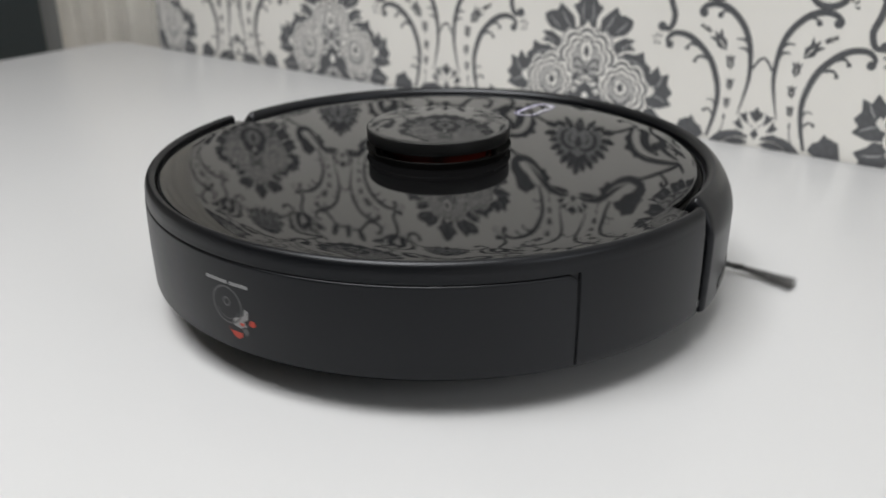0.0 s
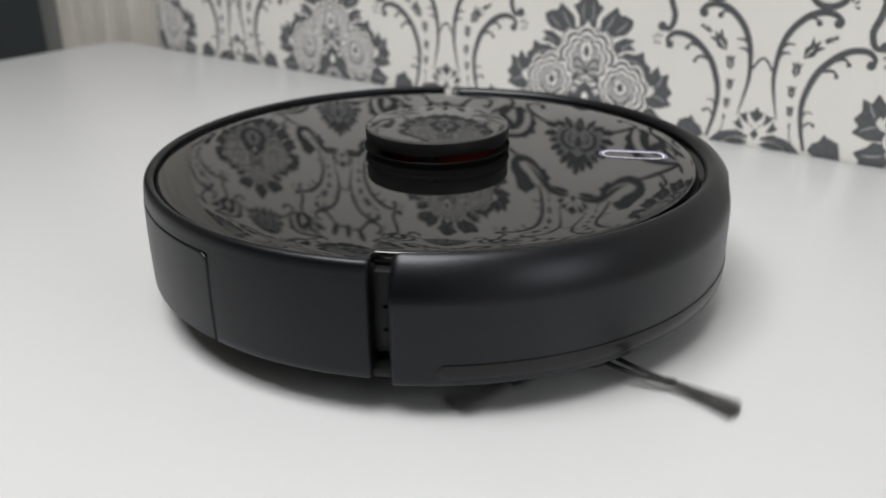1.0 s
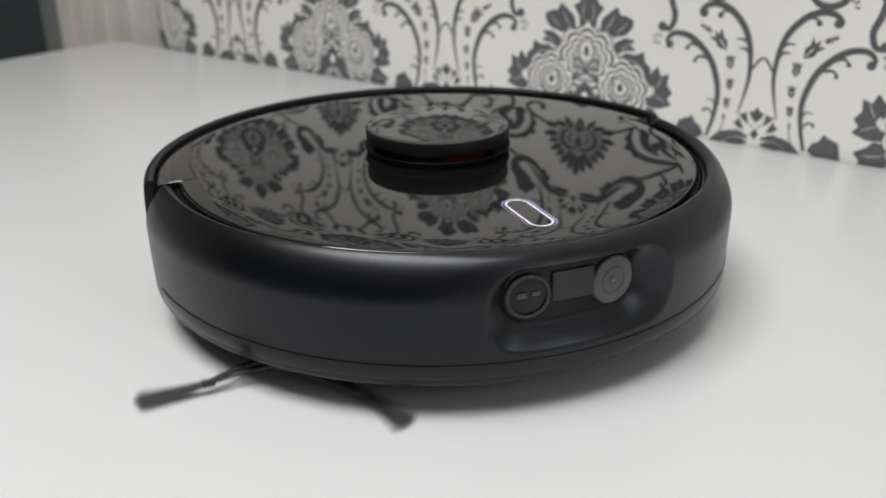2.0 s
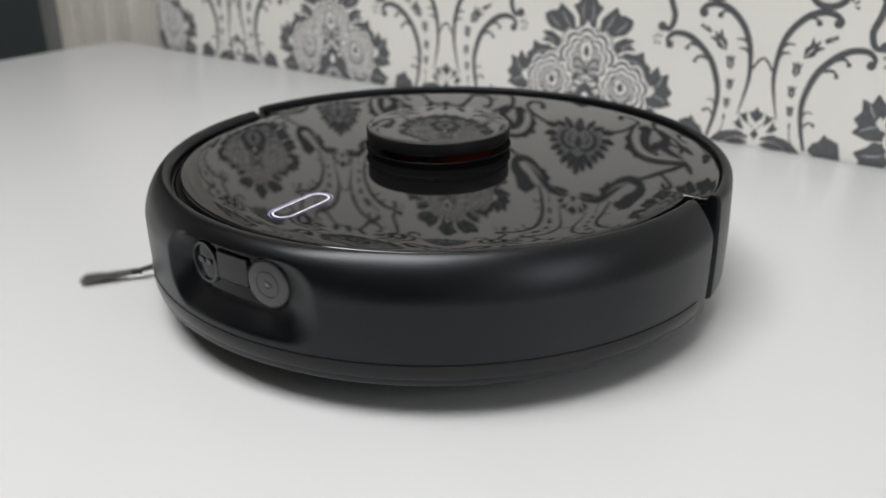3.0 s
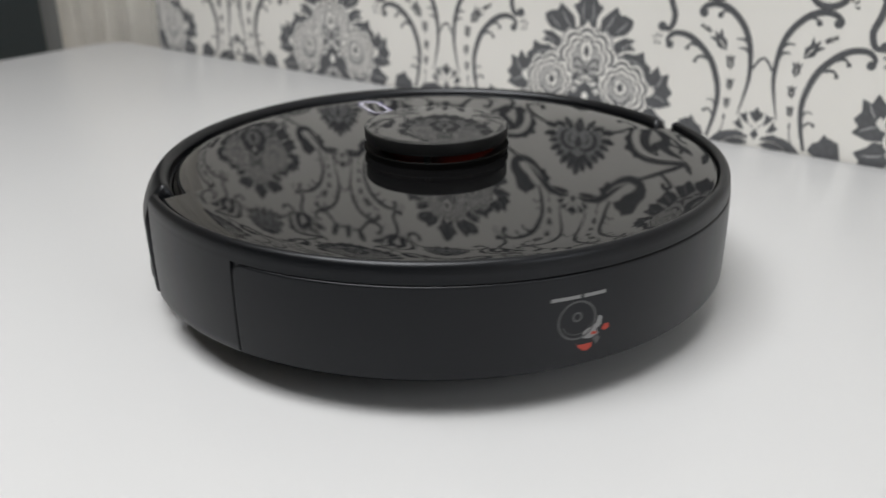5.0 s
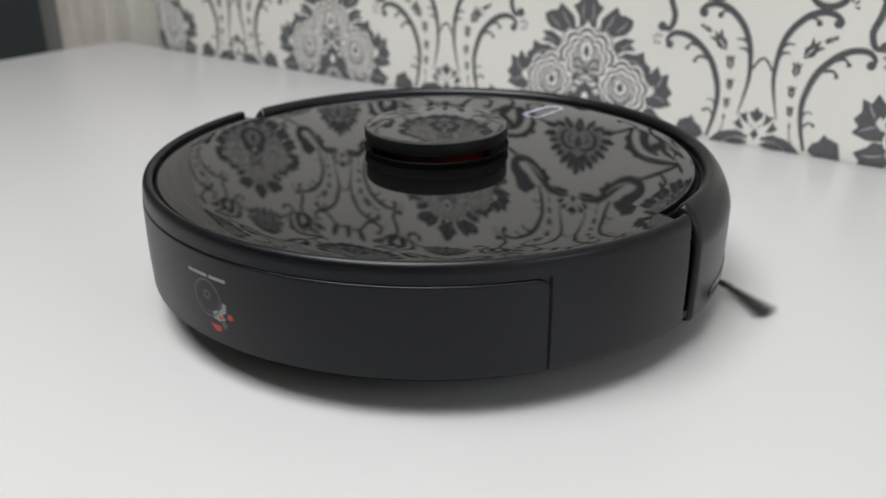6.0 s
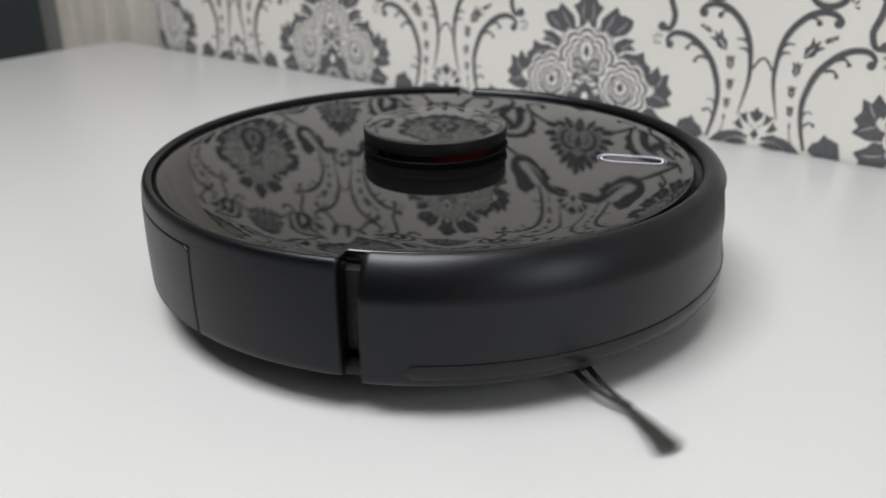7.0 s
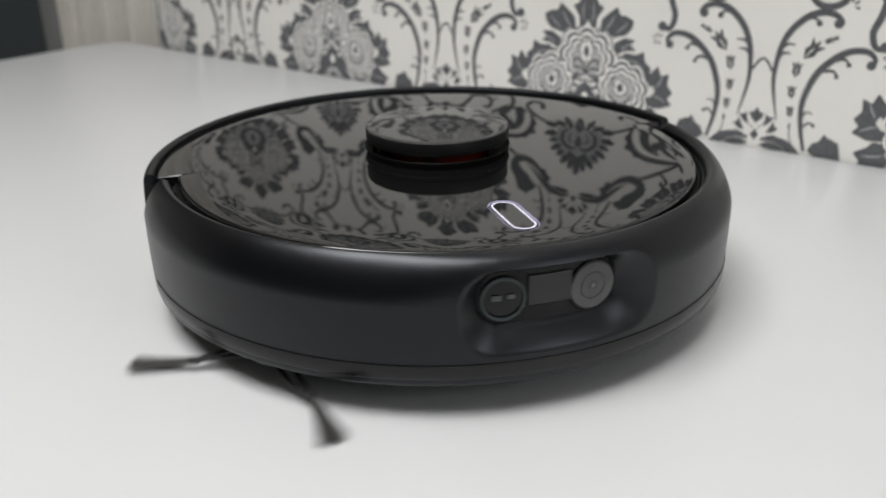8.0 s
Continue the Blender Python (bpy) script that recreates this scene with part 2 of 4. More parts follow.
def medallion_mesh():
    """The large leaf medallion: a trefoil of scalloped rings in a wreath of dark leaves; about 180 wide."""
    PRINT_LAYER[0] = 0
    bm = bmesh.new()
    # grey ground inside the wreath
    patch(bm, [(0, 92), (26, 88), (34, 70), (58, 58), (70, 38), (68, 8), (54, -22), (28, -44), (-28, -44), (-54, -22), (-68, 8), (-70, 38), (-58, 58), (-34, 70), (-26, 88)], mirror=False, tone=2)
    # crown and wreath
    patch(bm, [(0, 99), (5, 90), (9, 91), (10, 102), (17, 112), (11, 115), (8, 122), (0, 131), (-8, 122), (-11, 115), (-17, 112), (-10, 102), (-9, 91), (-5, 90)], mirror=False)
    patch(bm, [(13, 86), (15, 101), (22, 107), (31, 114), (35, 106), (41, 106), (49, 102), (48, 95), (42, 88), (28, 84), (21, 90)])
    patch(bm, [(29, 68), (30, 79), (40, 85), (52, 84), (47, 79), (53, 74), (43, 73), (36, 70)])
    patch(bm, [(34, 64), (43, 71), (53, 70), (62, 74), (63, 65), (70, 59), (69, 48), (58, 51), (50, 58), (43, 61)])
    patch(bm, [(66, 40), (65, 51), (71, 55), (77, 62), (81, 53), (89, 56), (88, 45), (94, 38), (89, 32), (94, 26), (81, 21), (66, 22), (61, 29), (71, 31), (76, 37), (73, 43), (70, 40)])
    patch(bm, [(62, 18), (75, 21), (80, 15), (90, 9), (84, 2), (87, -6), (74, -9), (66, -2), (59, 4), (65, 11)])
    patch(bm, [(56, 0), (66, -6), (80, -12), (74, -20), (70, -31), (58, -28), (50, -20), (53, -10)])
    patch(bm, [(44, -18), (55, -28), (62, -38), (52, -41), (46, -50), (36, -44), (28, -34), (36, -28)])
    patch(bm, [(16, -32), (30, -38), (36, -48), (26, -53), (18, -62), (8, -56), (0, -66), (-8, -56), (-18, -62), (-26, -53), (-36, -48), (-30, -38), (-16, -32), (0, -42)], mirror=False)
    # pale slits that part the leaves
    for pts in (((18, 90), (24, 97), (29, 106)), ((30, 88), (37, 94), (43, 100)), ((36, 73), (42, 77), (48, 80)), ((44, 64), (53, 63), (62, 58)), ((71, 34), (80, 32), (88, 28)),
                ((76, 40), (80, 46), (83, 53)), ((66, 10), (74, 8), (83, 7)), ((56, -10), (63, -16), (70, -24)), ((40, -28), (46, -35), (50, -44)), ((4, 96), (6, 106), (5, 116))):
        stroke(bm, pts, 0.4, 0.5, 1.1, tone=1)
    # short tongues between wreath and rings
    for u, z, a in ((22, 84, 62), (30, 66, 22), (56, 54, 48), (66, 40, 8), (66, 20, -14), (11, 88, 78)):
        stroke(bm, [(u, z), (u + 5 * math.cos(radians(a)), z + 5 * math.sin(radians(a)))], 2.6, 0.8)
    # scalloped bands, pale and dark in turn
    for k, w, tone in ((1.1, 2.4, 3), (1.0, 2.6, 0), (0.87, 2.6, 3), (0.77, 1.8, 0), (0.66, 2.2, 3), (0.57, 0.9, 0)):
        trefoil(bm, ((0, 60, 29.5 * k, 9), (40, 34, 27 * k, 9), (-40, 34, 27 * k, 9)), w, tone)
    # fleur in the upper heart
    blob(bm, 0, 68, 6.5, 1.5, mirror=False, tone=3)
    patch(bm, [(0, 61), (3.6, 68), (0, 76), (-3.6, 68)], mirror=False)
    stroke(bm, [(0, 79), (6, 76), (8, 69), (4, 63)], 1.2, 1.0)
    stroke(bm, [(1, 46), (3, 54), (8, 60), (13, 59), (13, 55)], 1.0, 2.0, 1.2)
    stroke(bm, [(1, 46), (6, 51), (11, 52), (15, 49)], 1.0, 1.6, 1.0)
    stroke(bm, [(0, 44), (0, 60)], 1.6, 1.0, mirror=False)
    # curled buds in the side hearts
    blob(bm, 39, 36, 7.0, 1.1, tone=3)
    blob(bm, 39, 36, 3.6, 1.2)
    stroke(bm, [(39, 43), (46, 39), (46, 32), (39, 28), (32, 32), (33, 40)], 1.4, 1.4)
    stroke(bm, [(28, 28), (33, 23), (40, 20), (47, 24), (51, 31)], 1.8, 1.4, 0.8)
    stroke(bm, [(30, 38), (30, 44), (35, 47)], 1.2, 1.6)
    # crossing bands and the dark arched ring below, with its pearl and bud
    stroke(bm, [(4, 44), (9, 42), (14, 38), (13, 43), (9, 46)], 2.8, 2.8)
    patch(bm, [(0, 39), (8, 32), (11, 25), (18, 27), (23, 17), (23, 9), (29, 4), (30, -8), (24, -18), (14, -26), (0, -28), (-14, -26), (-24, -18), (-30, -8), (-29, 4), (-23, 9), (-23, 17), (-18, 27), (-11, 25), (-8, 32)], mirror=False, soften=0.22)
    blob(bm, 0, -4, 15, 1.05, mirror=False, n=24, tone=2)
    blob(bm, 0, 22, 3.6, 1.5, mirror=False, tone=3)
    patch(bm, [(0, 10), (5, 2), (6, -8), (0, -16), (-6, -8), (-5, 2)], mirror=False)
    stroke(bm, [(8, 8), (10, -4), (6, -16)], 1.8, 1.4)
    # darker curls in the lower ground
    stroke(bm, [(34, 12), (38, 3), (48, 2), (57, 10)], 2.6, 2.2, 1.6)
    stroke(bm, [(34, -3), (40, -12), (52, -12)], 3.0, 2.2, 2.0)
    stroke(bm, [(26, -22), (36, -20), (44, -14)], 3.0, 2.2, 2.0)
    stroke(bm, [(6, -34), (18, -30), (28, -26)], 3.0, 2.0, 2.0)
    return finish("printed_medallion", bm, M_PRINT, False, more=(M_PRINT_PALE, M_PRINT_WASH, M_PAPER))


def bell(bm, u, z, turn, size):
    """A small bell flower: a cup of three pointed petals on a short stalk."""
    c, s = math.cos(radians(turn)), math.sin(radians(turn))
    for outline in (((0, 0), (0.35, 0.26), (0.6, 0.2), (0.95, 0.36), (0.8, 0.12), (0.55, 0.05), (0.25, 0.03)),
                    ((0, 0), (0.35, -0.26), (0.6, -0.2), (0.95, -0.36), (0.8, -0.12), (0.55, -0.05), (0.25, -0.03)),
                    ((0.5, 0), (0.75, 0.1), (1.05, 0), (0.75, -0.1))):
        patch(bm, [(u + size * (x * c - y * s), z + size * (x * s + y * c)) for x, y in outline], soften=0.1)


def lyre_mesh():
    """A flower with its pair of lyre stems, bell flowers and hanging arms, and the fan below it; the flower's foot at z = 0."""
    PRINT_LAYER[0] = 0
    bm = bmesh.new()
    # flower at the foot of the stems
    patch(bm, [(0, 6), (4, 11), (0, 17), (-4, 11)], mirror=False)
    patch(bm, [(0, 22), (5, 27), (7, 32), (3, 32), (0, 37), (-3, 32), (-7, 32), (-5, 27)], mirror=False)
    patch(bm, [(6, 20), (11, 22), (16, 29), (11, 29), (9, 32), (8, 25)])
    patch(bm, [(10, 14), (16, 15), (21, 20), (17, 21), (16, 26), (13, 20)])
    patch(bm, [(9, 9), (15, 9), (21, 12), (17, 13), (12, 12)])
    patch(bm, [(5, 3), (13, 6), (21, 5), (30, 0), (20, -1), (10, 0)])
    stroke(bm, [(2, 17), (5, 20)], 0.8, 0.8)
    # inner stems with curled heads
    stroke(bm, [(18, 27), (14, 44), (11, 62), (12, 82), (16, 98), (23, 110), (34, 120), (46, 124), (56, 122), (61, 117), (59, 113)], 1.0, 3.2, 3.6)
    blob(bm, 58.5, 115.5, 3.9)
    stroke(bm, [(32, 119), (40, 118), (44, 114)], 2.4, 2.0)
    blob(bm, 43, 114.5, 2.6)
    stroke(bm, [(14, 90), (19, 95), (26, 95)], 2.0, 0.8, 0.8)
    stroke(bm, [(12.5, 82), (17, 87), (23, 87)], 2.0, 0.8, 0.8)
    # pointed arch between the stems
    stroke(bm, [(0, 81), (4, 78), (9, 70)], 2.2, 2.2, mirror=True)
    # outer stems
    stroke(bm, [(45, 3), (40, 22), (38, 42), (41, 58), (48, 74), (60, 87), (72, 94), (84, 95), (91, 90), (91, 85)], 2.8, 3.0, 3.0)
    blob(bm, 89, 84, 3.8)
    stroke(bm, [(60, 85), (67, 87), (72, 83)], 2.6, 1.4, 0.6)
    blob(bm, 71.5, 82.5, 2.0)
    stroke(bm, [(51, 75), (59, 76), (64, 72)], 2.6, 1.4, 0.6)
    blob(bm, 63, 71.5, 1.8)
    stroke(bm, [(41, 24), (46, 29), (51, 27)], 2.0, 1.2)
    blob(bm, 50, 27, 1.7)
    stroke(bm, [(39, 32), (43, 38), (48, 37)], 1.6, 0.9)
    # leaf beside the foot
    patch(bm, [(50, 2), (52, 11), (57, 14), (61, 21), (66, 15), (74, 15), (69, 9), (67, 1)])
    # bell flowers between the stems
    stroke(bm, [(35, 4), (31, 14), (30, 24)], 1.2, 0.8)
    patch(bm, [(30, 20), (31.4, 23), (30, 27), (28.6, 23)])
    bell(bm, 29, 31, 92, 11)
    bell(bm, 28, 48, 92, 12)
    bell(bm, 29, 67, 86, 14)
    bell(bm, 34, 84, 52, 20)
    bell(bm, 49, 99, 30, 8)
    bell(bm, 55, 102.5, 22, 6)
    # scrolls above, their heads turned down, each with a spray of three
    stroke(bm, [(99, 101), (95, 98), (89, 100), (86, 111), (90, 123), (92, 136), (86, 150), (74, 160), (58, 164)], 3.0, 2.2, 3.0)
    blob(bm, 97.5, 100, 4.4)
    for a in (20, 75, 130, 250, 310):
        stroke(bm, [(101 + 2 * math.cos(radians(a)), 88 + 2 * math.sin(radians(a))), (101 + 5.5 * math.cos(radians(a)), 88 + 5.5 * math.sin(radians(a)))], 0.8, 2.0)
    stroke(bm, [(0, 146), (10, 152), (22, 150), (32, 140), (38, 132), (47, 129), (57, 131), (63, 138), (60, 147), (52, 147)], 2.0, 3.6, 2.4)
    for a in (-20, 40, 95):
        stroke(bm, [(67 + 2 * math.cos(radians(a)), 131 + 2 * math.sin(radians(a))), (67 + 6 * math.cos(radians(a)), 131 + 6 * math.sin(radians(a)))], 0.8, 2.2)
    leaf(bm, 22, 150, 70, 24, 15)
    leaf(bm, 74, 160, 30, 26, 15)
    leaf(bm, 0, 146, 90, 24, 13, mirror=False)
    # hanging arms with heavy curled leaves
    stroke(bm, [(6, 8), (20, 9), (33, 3), (45, -14), (55, -27), (66, -33), (76, -30), (80, -20)], 2.6, 9.0, 5.5)
    patch(bm, [(84, -26), (84, -14), (77, -2), (74, 12), (66, 18), (60, 12), (52, 12), (48, 4), (56, -2), (60, -10), (68, -16), (74, -26)])
    stroke(bm, [(40, -8), (52, -22), (66, -28), (72, -22)], 0.8, 1.0, 1.4, tone=3)
    patch(bm, [(34, -4), (44, -22), (38, -24), (36, -16), (30, -12)])
    stroke(bm, [(70, -34), (84, -42), (98, -52), (112, -62), (122, -70)], 2.4, 4.0, 1.2)
    stroke(bm, [(96, -50), (104, -44), (110, -36), (104, -32), (100, -38)], 2.0, 4.4, 1.0)
    # fan of leafy petals below the arms, on a grey ground
    patch(bm, [(0, -30), (20, -46), (32, -72), (24, -92), (-24, -92), (-32, -72), (-20, -46)], mirror=False, tone=1)
    for u, z, a, l, w in ((0, -40, 90, 16, 12), (6, -44, 76, 14, 9), (12, -50, 62, 15, 12), (17, -57, 50, 13, 9), (21, -64, 38, 15, 12), (25, -72, 24, 12, 9), (27, -80, 10, 15, 12), (26, -90, -8, 15, 11)):
        leaf(bm, u, z, a, l, w, 2, u != 0, 0.45)
    patch(bm, [(0, -34), (8, -42), (14, -50), (10, -58), (0, -50), (-10, -58), (-14, -50), (-8, -42)], mirror=False)
    stroke(bm, [(3, -62), (11, -62), (19, -70), (19, -82), (12, -88)], 3.4, 2.4, 2.4)
    patch(bm, [(0, -62), (5, -70), (0, -84), (-5, -70)], mirror=False)
    stroke(bm, [(8, -70), (12, -76), (9, -84)], 2.4, 2.0)
    leaf(bm, 0, -86, -90, 20, 15, 3, False)
    leaf(bm, 8, -90, -58, 18, 9, 2)
    leaf(bm, 16, -92, -24, 14, 8, 2)
    # swag from the fan to the great side scrolls
    stroke(bm, [(14, -98), (26, -93), (44, -95), (58, -104), (66, -114), (58, -121), (48, -120), (44, -114)], 1.6, 4.0, 1.0)
    blob(bm, 46, -114.5, 3.2)
    stroke(bm, [(62, -108), (58, -92), (63, -76), (74, -67), (88, -65), (106, -67), (122, -72)], 2.6, 3.4, 3.4)
    patch(bm, [(57, -98), (52, -88), (56, -84), (53, -74), (61, -72), (66, -64), (72, -68), (64, -78)])
    stroke(bm, [(66, -104), (76, -107), (74, -94), (79, -81), (92, -74)], 3.6, 2.0, 8.0)
    stroke(bm, [(80, -108), (92, -108), (98, -100), (95, -88), (104, -80), (118, -76)], 3.0, 2.0, 7.0)
    stroke(bm, [(96, -108), (108, -100), (116, -90), (114, -82)], 2.0, 3.6, 2.0)
    leaf(bm, 112, -94, 20, 20, 12, 3)
    leaf(bm, 120, -72, 50, 18, 9, 2)
    return finish("printed_lyre", bm, M_PRINT, False, more=(M_PRINT_PALE, M_PRINT_WASH, M_PAPER))


def wallpaper():
    """Medallions and lyres in turn up each column, every other column half a repeat higher."""
    med, lyre = medallion_mesh(), lyre_mesh()
    # the last column runs out at the wall's end
    ends = []
    for me in (med, lyre):
        bm = bmesh.new()
        bm.from_mesh(me)
        bmesh.ops.bisect_plane(bm, geom=bm.verts[:] + bm.edges[:] + bm.faces[:], plane_co=(0.006, 0, 0), plane_no=(1, 0, 0), clear_inner=True)
        ends.append(finish(me.name, bm, M_PRINT, False, more=(M_PRINT_PALE, M_PRINT_WASH, M_PAPER)))
    half, rise, start = 0.176, 0.506, 0.0035
    for col in range(-5, 11):
        u = start + half * col
        for row in range(-2, 5):
            z = rise * row + (rise / 2 if col % 2 else 0.0)
            if u > -0.78:
                share("printed_lyre", lyre, wall_north, pose(u, 0, z))
                share("printed_medallion", med, wall_north, pose(u, 0, z + rise / 2))
            else:
                share("printed_medallion", ends[0], wall_north, pose(-0.877, 0, z + rise / 2))
                share("printed_lyre", ends[1], wall_north, pose(-0.877, 0, z))


wallpaper()


# ---- curtain and the dark strip beyond it ----
def curtain():
    bm = bmesh.new()
    n, top, foot = 150, 1.7, FLOOR_Z + 0.02
    rows = []
    for k in range(13):
        z = foot + (top - foot) * k / 12
        row = []
        for i in range(n + 1):
            t = i / n
            u = -1.186 + 0.302 * t
            v = 0.03 + 0.012 * math.sin(t * 2 * math.pi * 9 + 0.6 * math.sin(t * 11)) + 0.006 * math.sin(t * 31 + z * 1.5)
            row.append(bm.verts.new((u + 0.004 * math.sin(z * 2 + t * 9), v, z)))
        rows.append(row)
    for k in range(12):
        for i in range(n):
            bm.faces.new((rows[k][i], rows[k][i + 1], rows[k + 1][i + 1], rows[k + 1][i]))
    bmesh.ops.solidify(bm, geom=bm.faces[:], thickness=0.0012)
    thing = tagged(new("curtain"), "cream pleated cloth curtain hanging beside the wallpapered wall", "curtain")
    thing.matrix_world = at_wall(0, 0, 0)
    part("cloth", bm, M_CURTAIN, thing)
    bm = bmesh.new()
    bmesh.ops.create_cone(bm, cap_ends=True, segments=16, radius1=0.012, radius2=0.012, depth=0.8, matrix=pose(-1.2, 0.03, 1.715, 0, 90, 0))
    part("rod", bm, M_METAL, thing, "steel curtain rod")
    bm = bmesh.new()
    box(bm, -1.314, -1.246, 0.07, 0.12, FLOOR_Z, CEIL_Z, 0.004)
    ob = tagged(new("trim", finish("trim", bm, M_ALU)), "grey painted upright frame beside the curtain", "trim", kind="structure")
    ob.matrix_world = WALL


curtain()


# ---- table ----
def rounded_plate(bm, x0, x1, y0, y1, z0, z1, r, edge):
    pts = []
    for cx, cy, a in ((x1 - r, y1 - r, 0), (x0 + r, y1 - r, 90), (x0 + r, y0 + r, 180), (x1 - r, y0 + r, 270)):
        for k in range(9):
            b = radians(a + 90 * k / 8)
            pts.append((cx + r * math.cos(b), cy + r * math.sin(b)))
    low = [bm.verts.new((x, y, z0)) for x, y in pts]
    up = [bm.verts.new((x, y, z1)) for x, y in pts]
    bm.faces.new(low[::-1])
    top = bm.faces.new(up)
    for i in range(len(pts)):
        j = (i + 1) % len(pts)
        bm.faces.new((low[i], low[j], up[j], up[i]))
    bmesh.ops.bevel(bm, geom=list(top.edges), offset=edge, segments=3, profile=0.5, affect="EDGES")


def table():
    thing = tagged(new("table"), "large white laminate table pushed against the wallpapered wall", "table")
    thing.matrix_world = at_wall(0, 0, FLOOR_Z)
    bm = bmesh.new()
    rounded_plate(bm, -0.976, 0.95, -1.0, -0.003, 0.722, 0.75, 0.035, 0.002)
    part("tabletop", bm, M_TABLE, thing)
    bm = bmesh.new()
    box(bm, -0.03, 0.03, -0.03, 0.03, 0.0, 0.7225, 0.004)
    me = finish("leg", bm, M_METAL)
    for u in (-0.88, 0.86):
        for v in (-0.93, -0.08):
            share("leg", me, thing, pose(u, v, 0), "grey steel leg")


table()


# ---- ceiling lamp, and the unseen window added for the side fill ----
def ceiling_lamp():
    thing = tagged(new("ceiling_light"), "flat white panel ceiling light in front of the table", "lamp")
    thing.matrix_world = at_wall(-0.1, -1.06, CEIL_Z)
    bm = bmesh.new()
    for x0, x1, y0, y1 in ((-0.63, -0.6, -0.48, 0.48), (0.6, 0.63, -0.48, 0.48), (-0.6, 0.6, -0.48, -0.45), (-0.6, 0.6, 0.45, 0.48)):
        box(bm, x0, x1, y0, y1, -0.06, 0.0, 0.003)
    part("frame", bm, M_ALU, thing)
    bm = bmesh.new()
    box(bm, -0.6, 0.6, -0.45, 0.45, -0.05, -0.03)
    part("diffuser", bm, M_LAMP, thing)


ceiling_lamp()


def fill_window():
    # added frame for the fill that brightens the robot's right side
    thing = tagged(new("fill_window_1"), "unseen white frame added round the side fill light", "window", kind="structure")
    thing.matrix_world = at_wall(2.08, -0.75, 1.05)
    for name, y0, y1, z0, z1 in (("frame_side", -0.35, -0.3, -0.45, 0.45), ("frame_side", 0.3, 0.35, -0.45, 0.45),
                                 ("frame_rail", -0.3, 0.3, -0.45, -0.4), ("frame_rail", -0.3, 0.3, 0.4, 0.45)):
        bm = bmesh.new()
        box(bm, -0.03, 0.03, y0, y1, z0, z1, 0.004)
        part(name, bm, M_PLASTER, thing)


fill_window()


# ---- robot vacuum cleaner: front is +x, its turning axis the origin, wheels on the table ----
robot = tagged(new("robot_vacuum"), "round black robot vacuum cleaner with glossy lid turning on the table", "robot vacuum")
LID_Z = 0.0799


def smoothstep(a, b, x):
    t = min(1, max(0, (x - a) / (b - a)))
    return t * t * (3 - 2 * t)


def rrect(x, y, hx, hy, r):
    """Signed distance to a rounded rectangle, negative inside."""
    qx, qy = abs(x) - hx + r, abs(y) - hy + r
    return math.hypot(max(qx, 0), max(qy, 0)) + min(max(qx, qy), 0) - r


def shell(name, angles, outer, inner, mat, label, change, drop=None, deep=lambda a, r: 0.0):
    """A curved shell over the given angles: an outer profile, closed by an inner one. change() is taken off the outer radius, deep() off the inner one."""
    bm = bmesh.new()
    loop = outer + inner[::-1]
    k = len(loop)
    rings = []
    for a in angles:
        c, s = math.cos(radians(a)), math.sin(radians(a))
        ring = []
        for j, (r, z) in enumerate(loop):
            q = r - (change(a, z, r) if j < len(outer) else deep(a, r))
            ring.append(bm.verts.new((q * c, q * s, z - (drop(a, z) if drop and j < len(outer) else 0))))
        rings.append(ring)
    for p, q in zip(rings, rings[1:]):
        for j in range(k):
            bm.faces.new((p[j], p[(j + 1) % k], q[(j + 1) % k], q[j]))
    bm.faces.new(rings[0])
    bm.faces.new(rings[-1])
    return part(name, bm, mat, robot, label, angle=40)


def spread(a, b, n):
    return [a + (b - a) * i / n for i in range(n + 1)]


def arc_profile(pts, per=6):
    return [(q.x, q.y) for q in smooth_curve(pts, per)]


def end_round(a, limit, width=1.1, amount=0.0028):
    e = max(0.0, limit - abs(a)) / width
    return amount * (1 - math.sqrt(max(0, 1 - (1 - e) ** 2))) if e < 1 else 0.0


# bumper over the front half, with a hollow for the sensors
REC_A, REC_Z, REC_D = 0.9, 0.0540, 0.0095
WIN_A, WIN_Z = -0.8, 0.0582


def hollow(a, z):
    x = radians(a - REC_A) * 0.175
    outer = rrect(x, z - REC_Z, 0.0520, 0.0208, 0.0175)
    if outer >= 0:
        return 0.0
    inner = rrect(radians(a - WIN_A) * 0.175, z - WIN_Z, 0.0372, 0.0132, 0.0131)
    if inner <= 0:
        return REC_D + 0.0022
    t = -outer / (-outer + inner)
    return REC_D * min(1.0, 1.06 * t ** 1.2)


def shoulder(z, p):
    """How far the bumper's shoulder reaches out at height z; a larger p gives a rounder shoulder."""
    c = min(1.0, max(0.0, (z - 0.0600) / 0.0212)) ** (1 / p)
    return 0.0124 * math.sqrt(max(0.0, 1 - c * c)) ** p


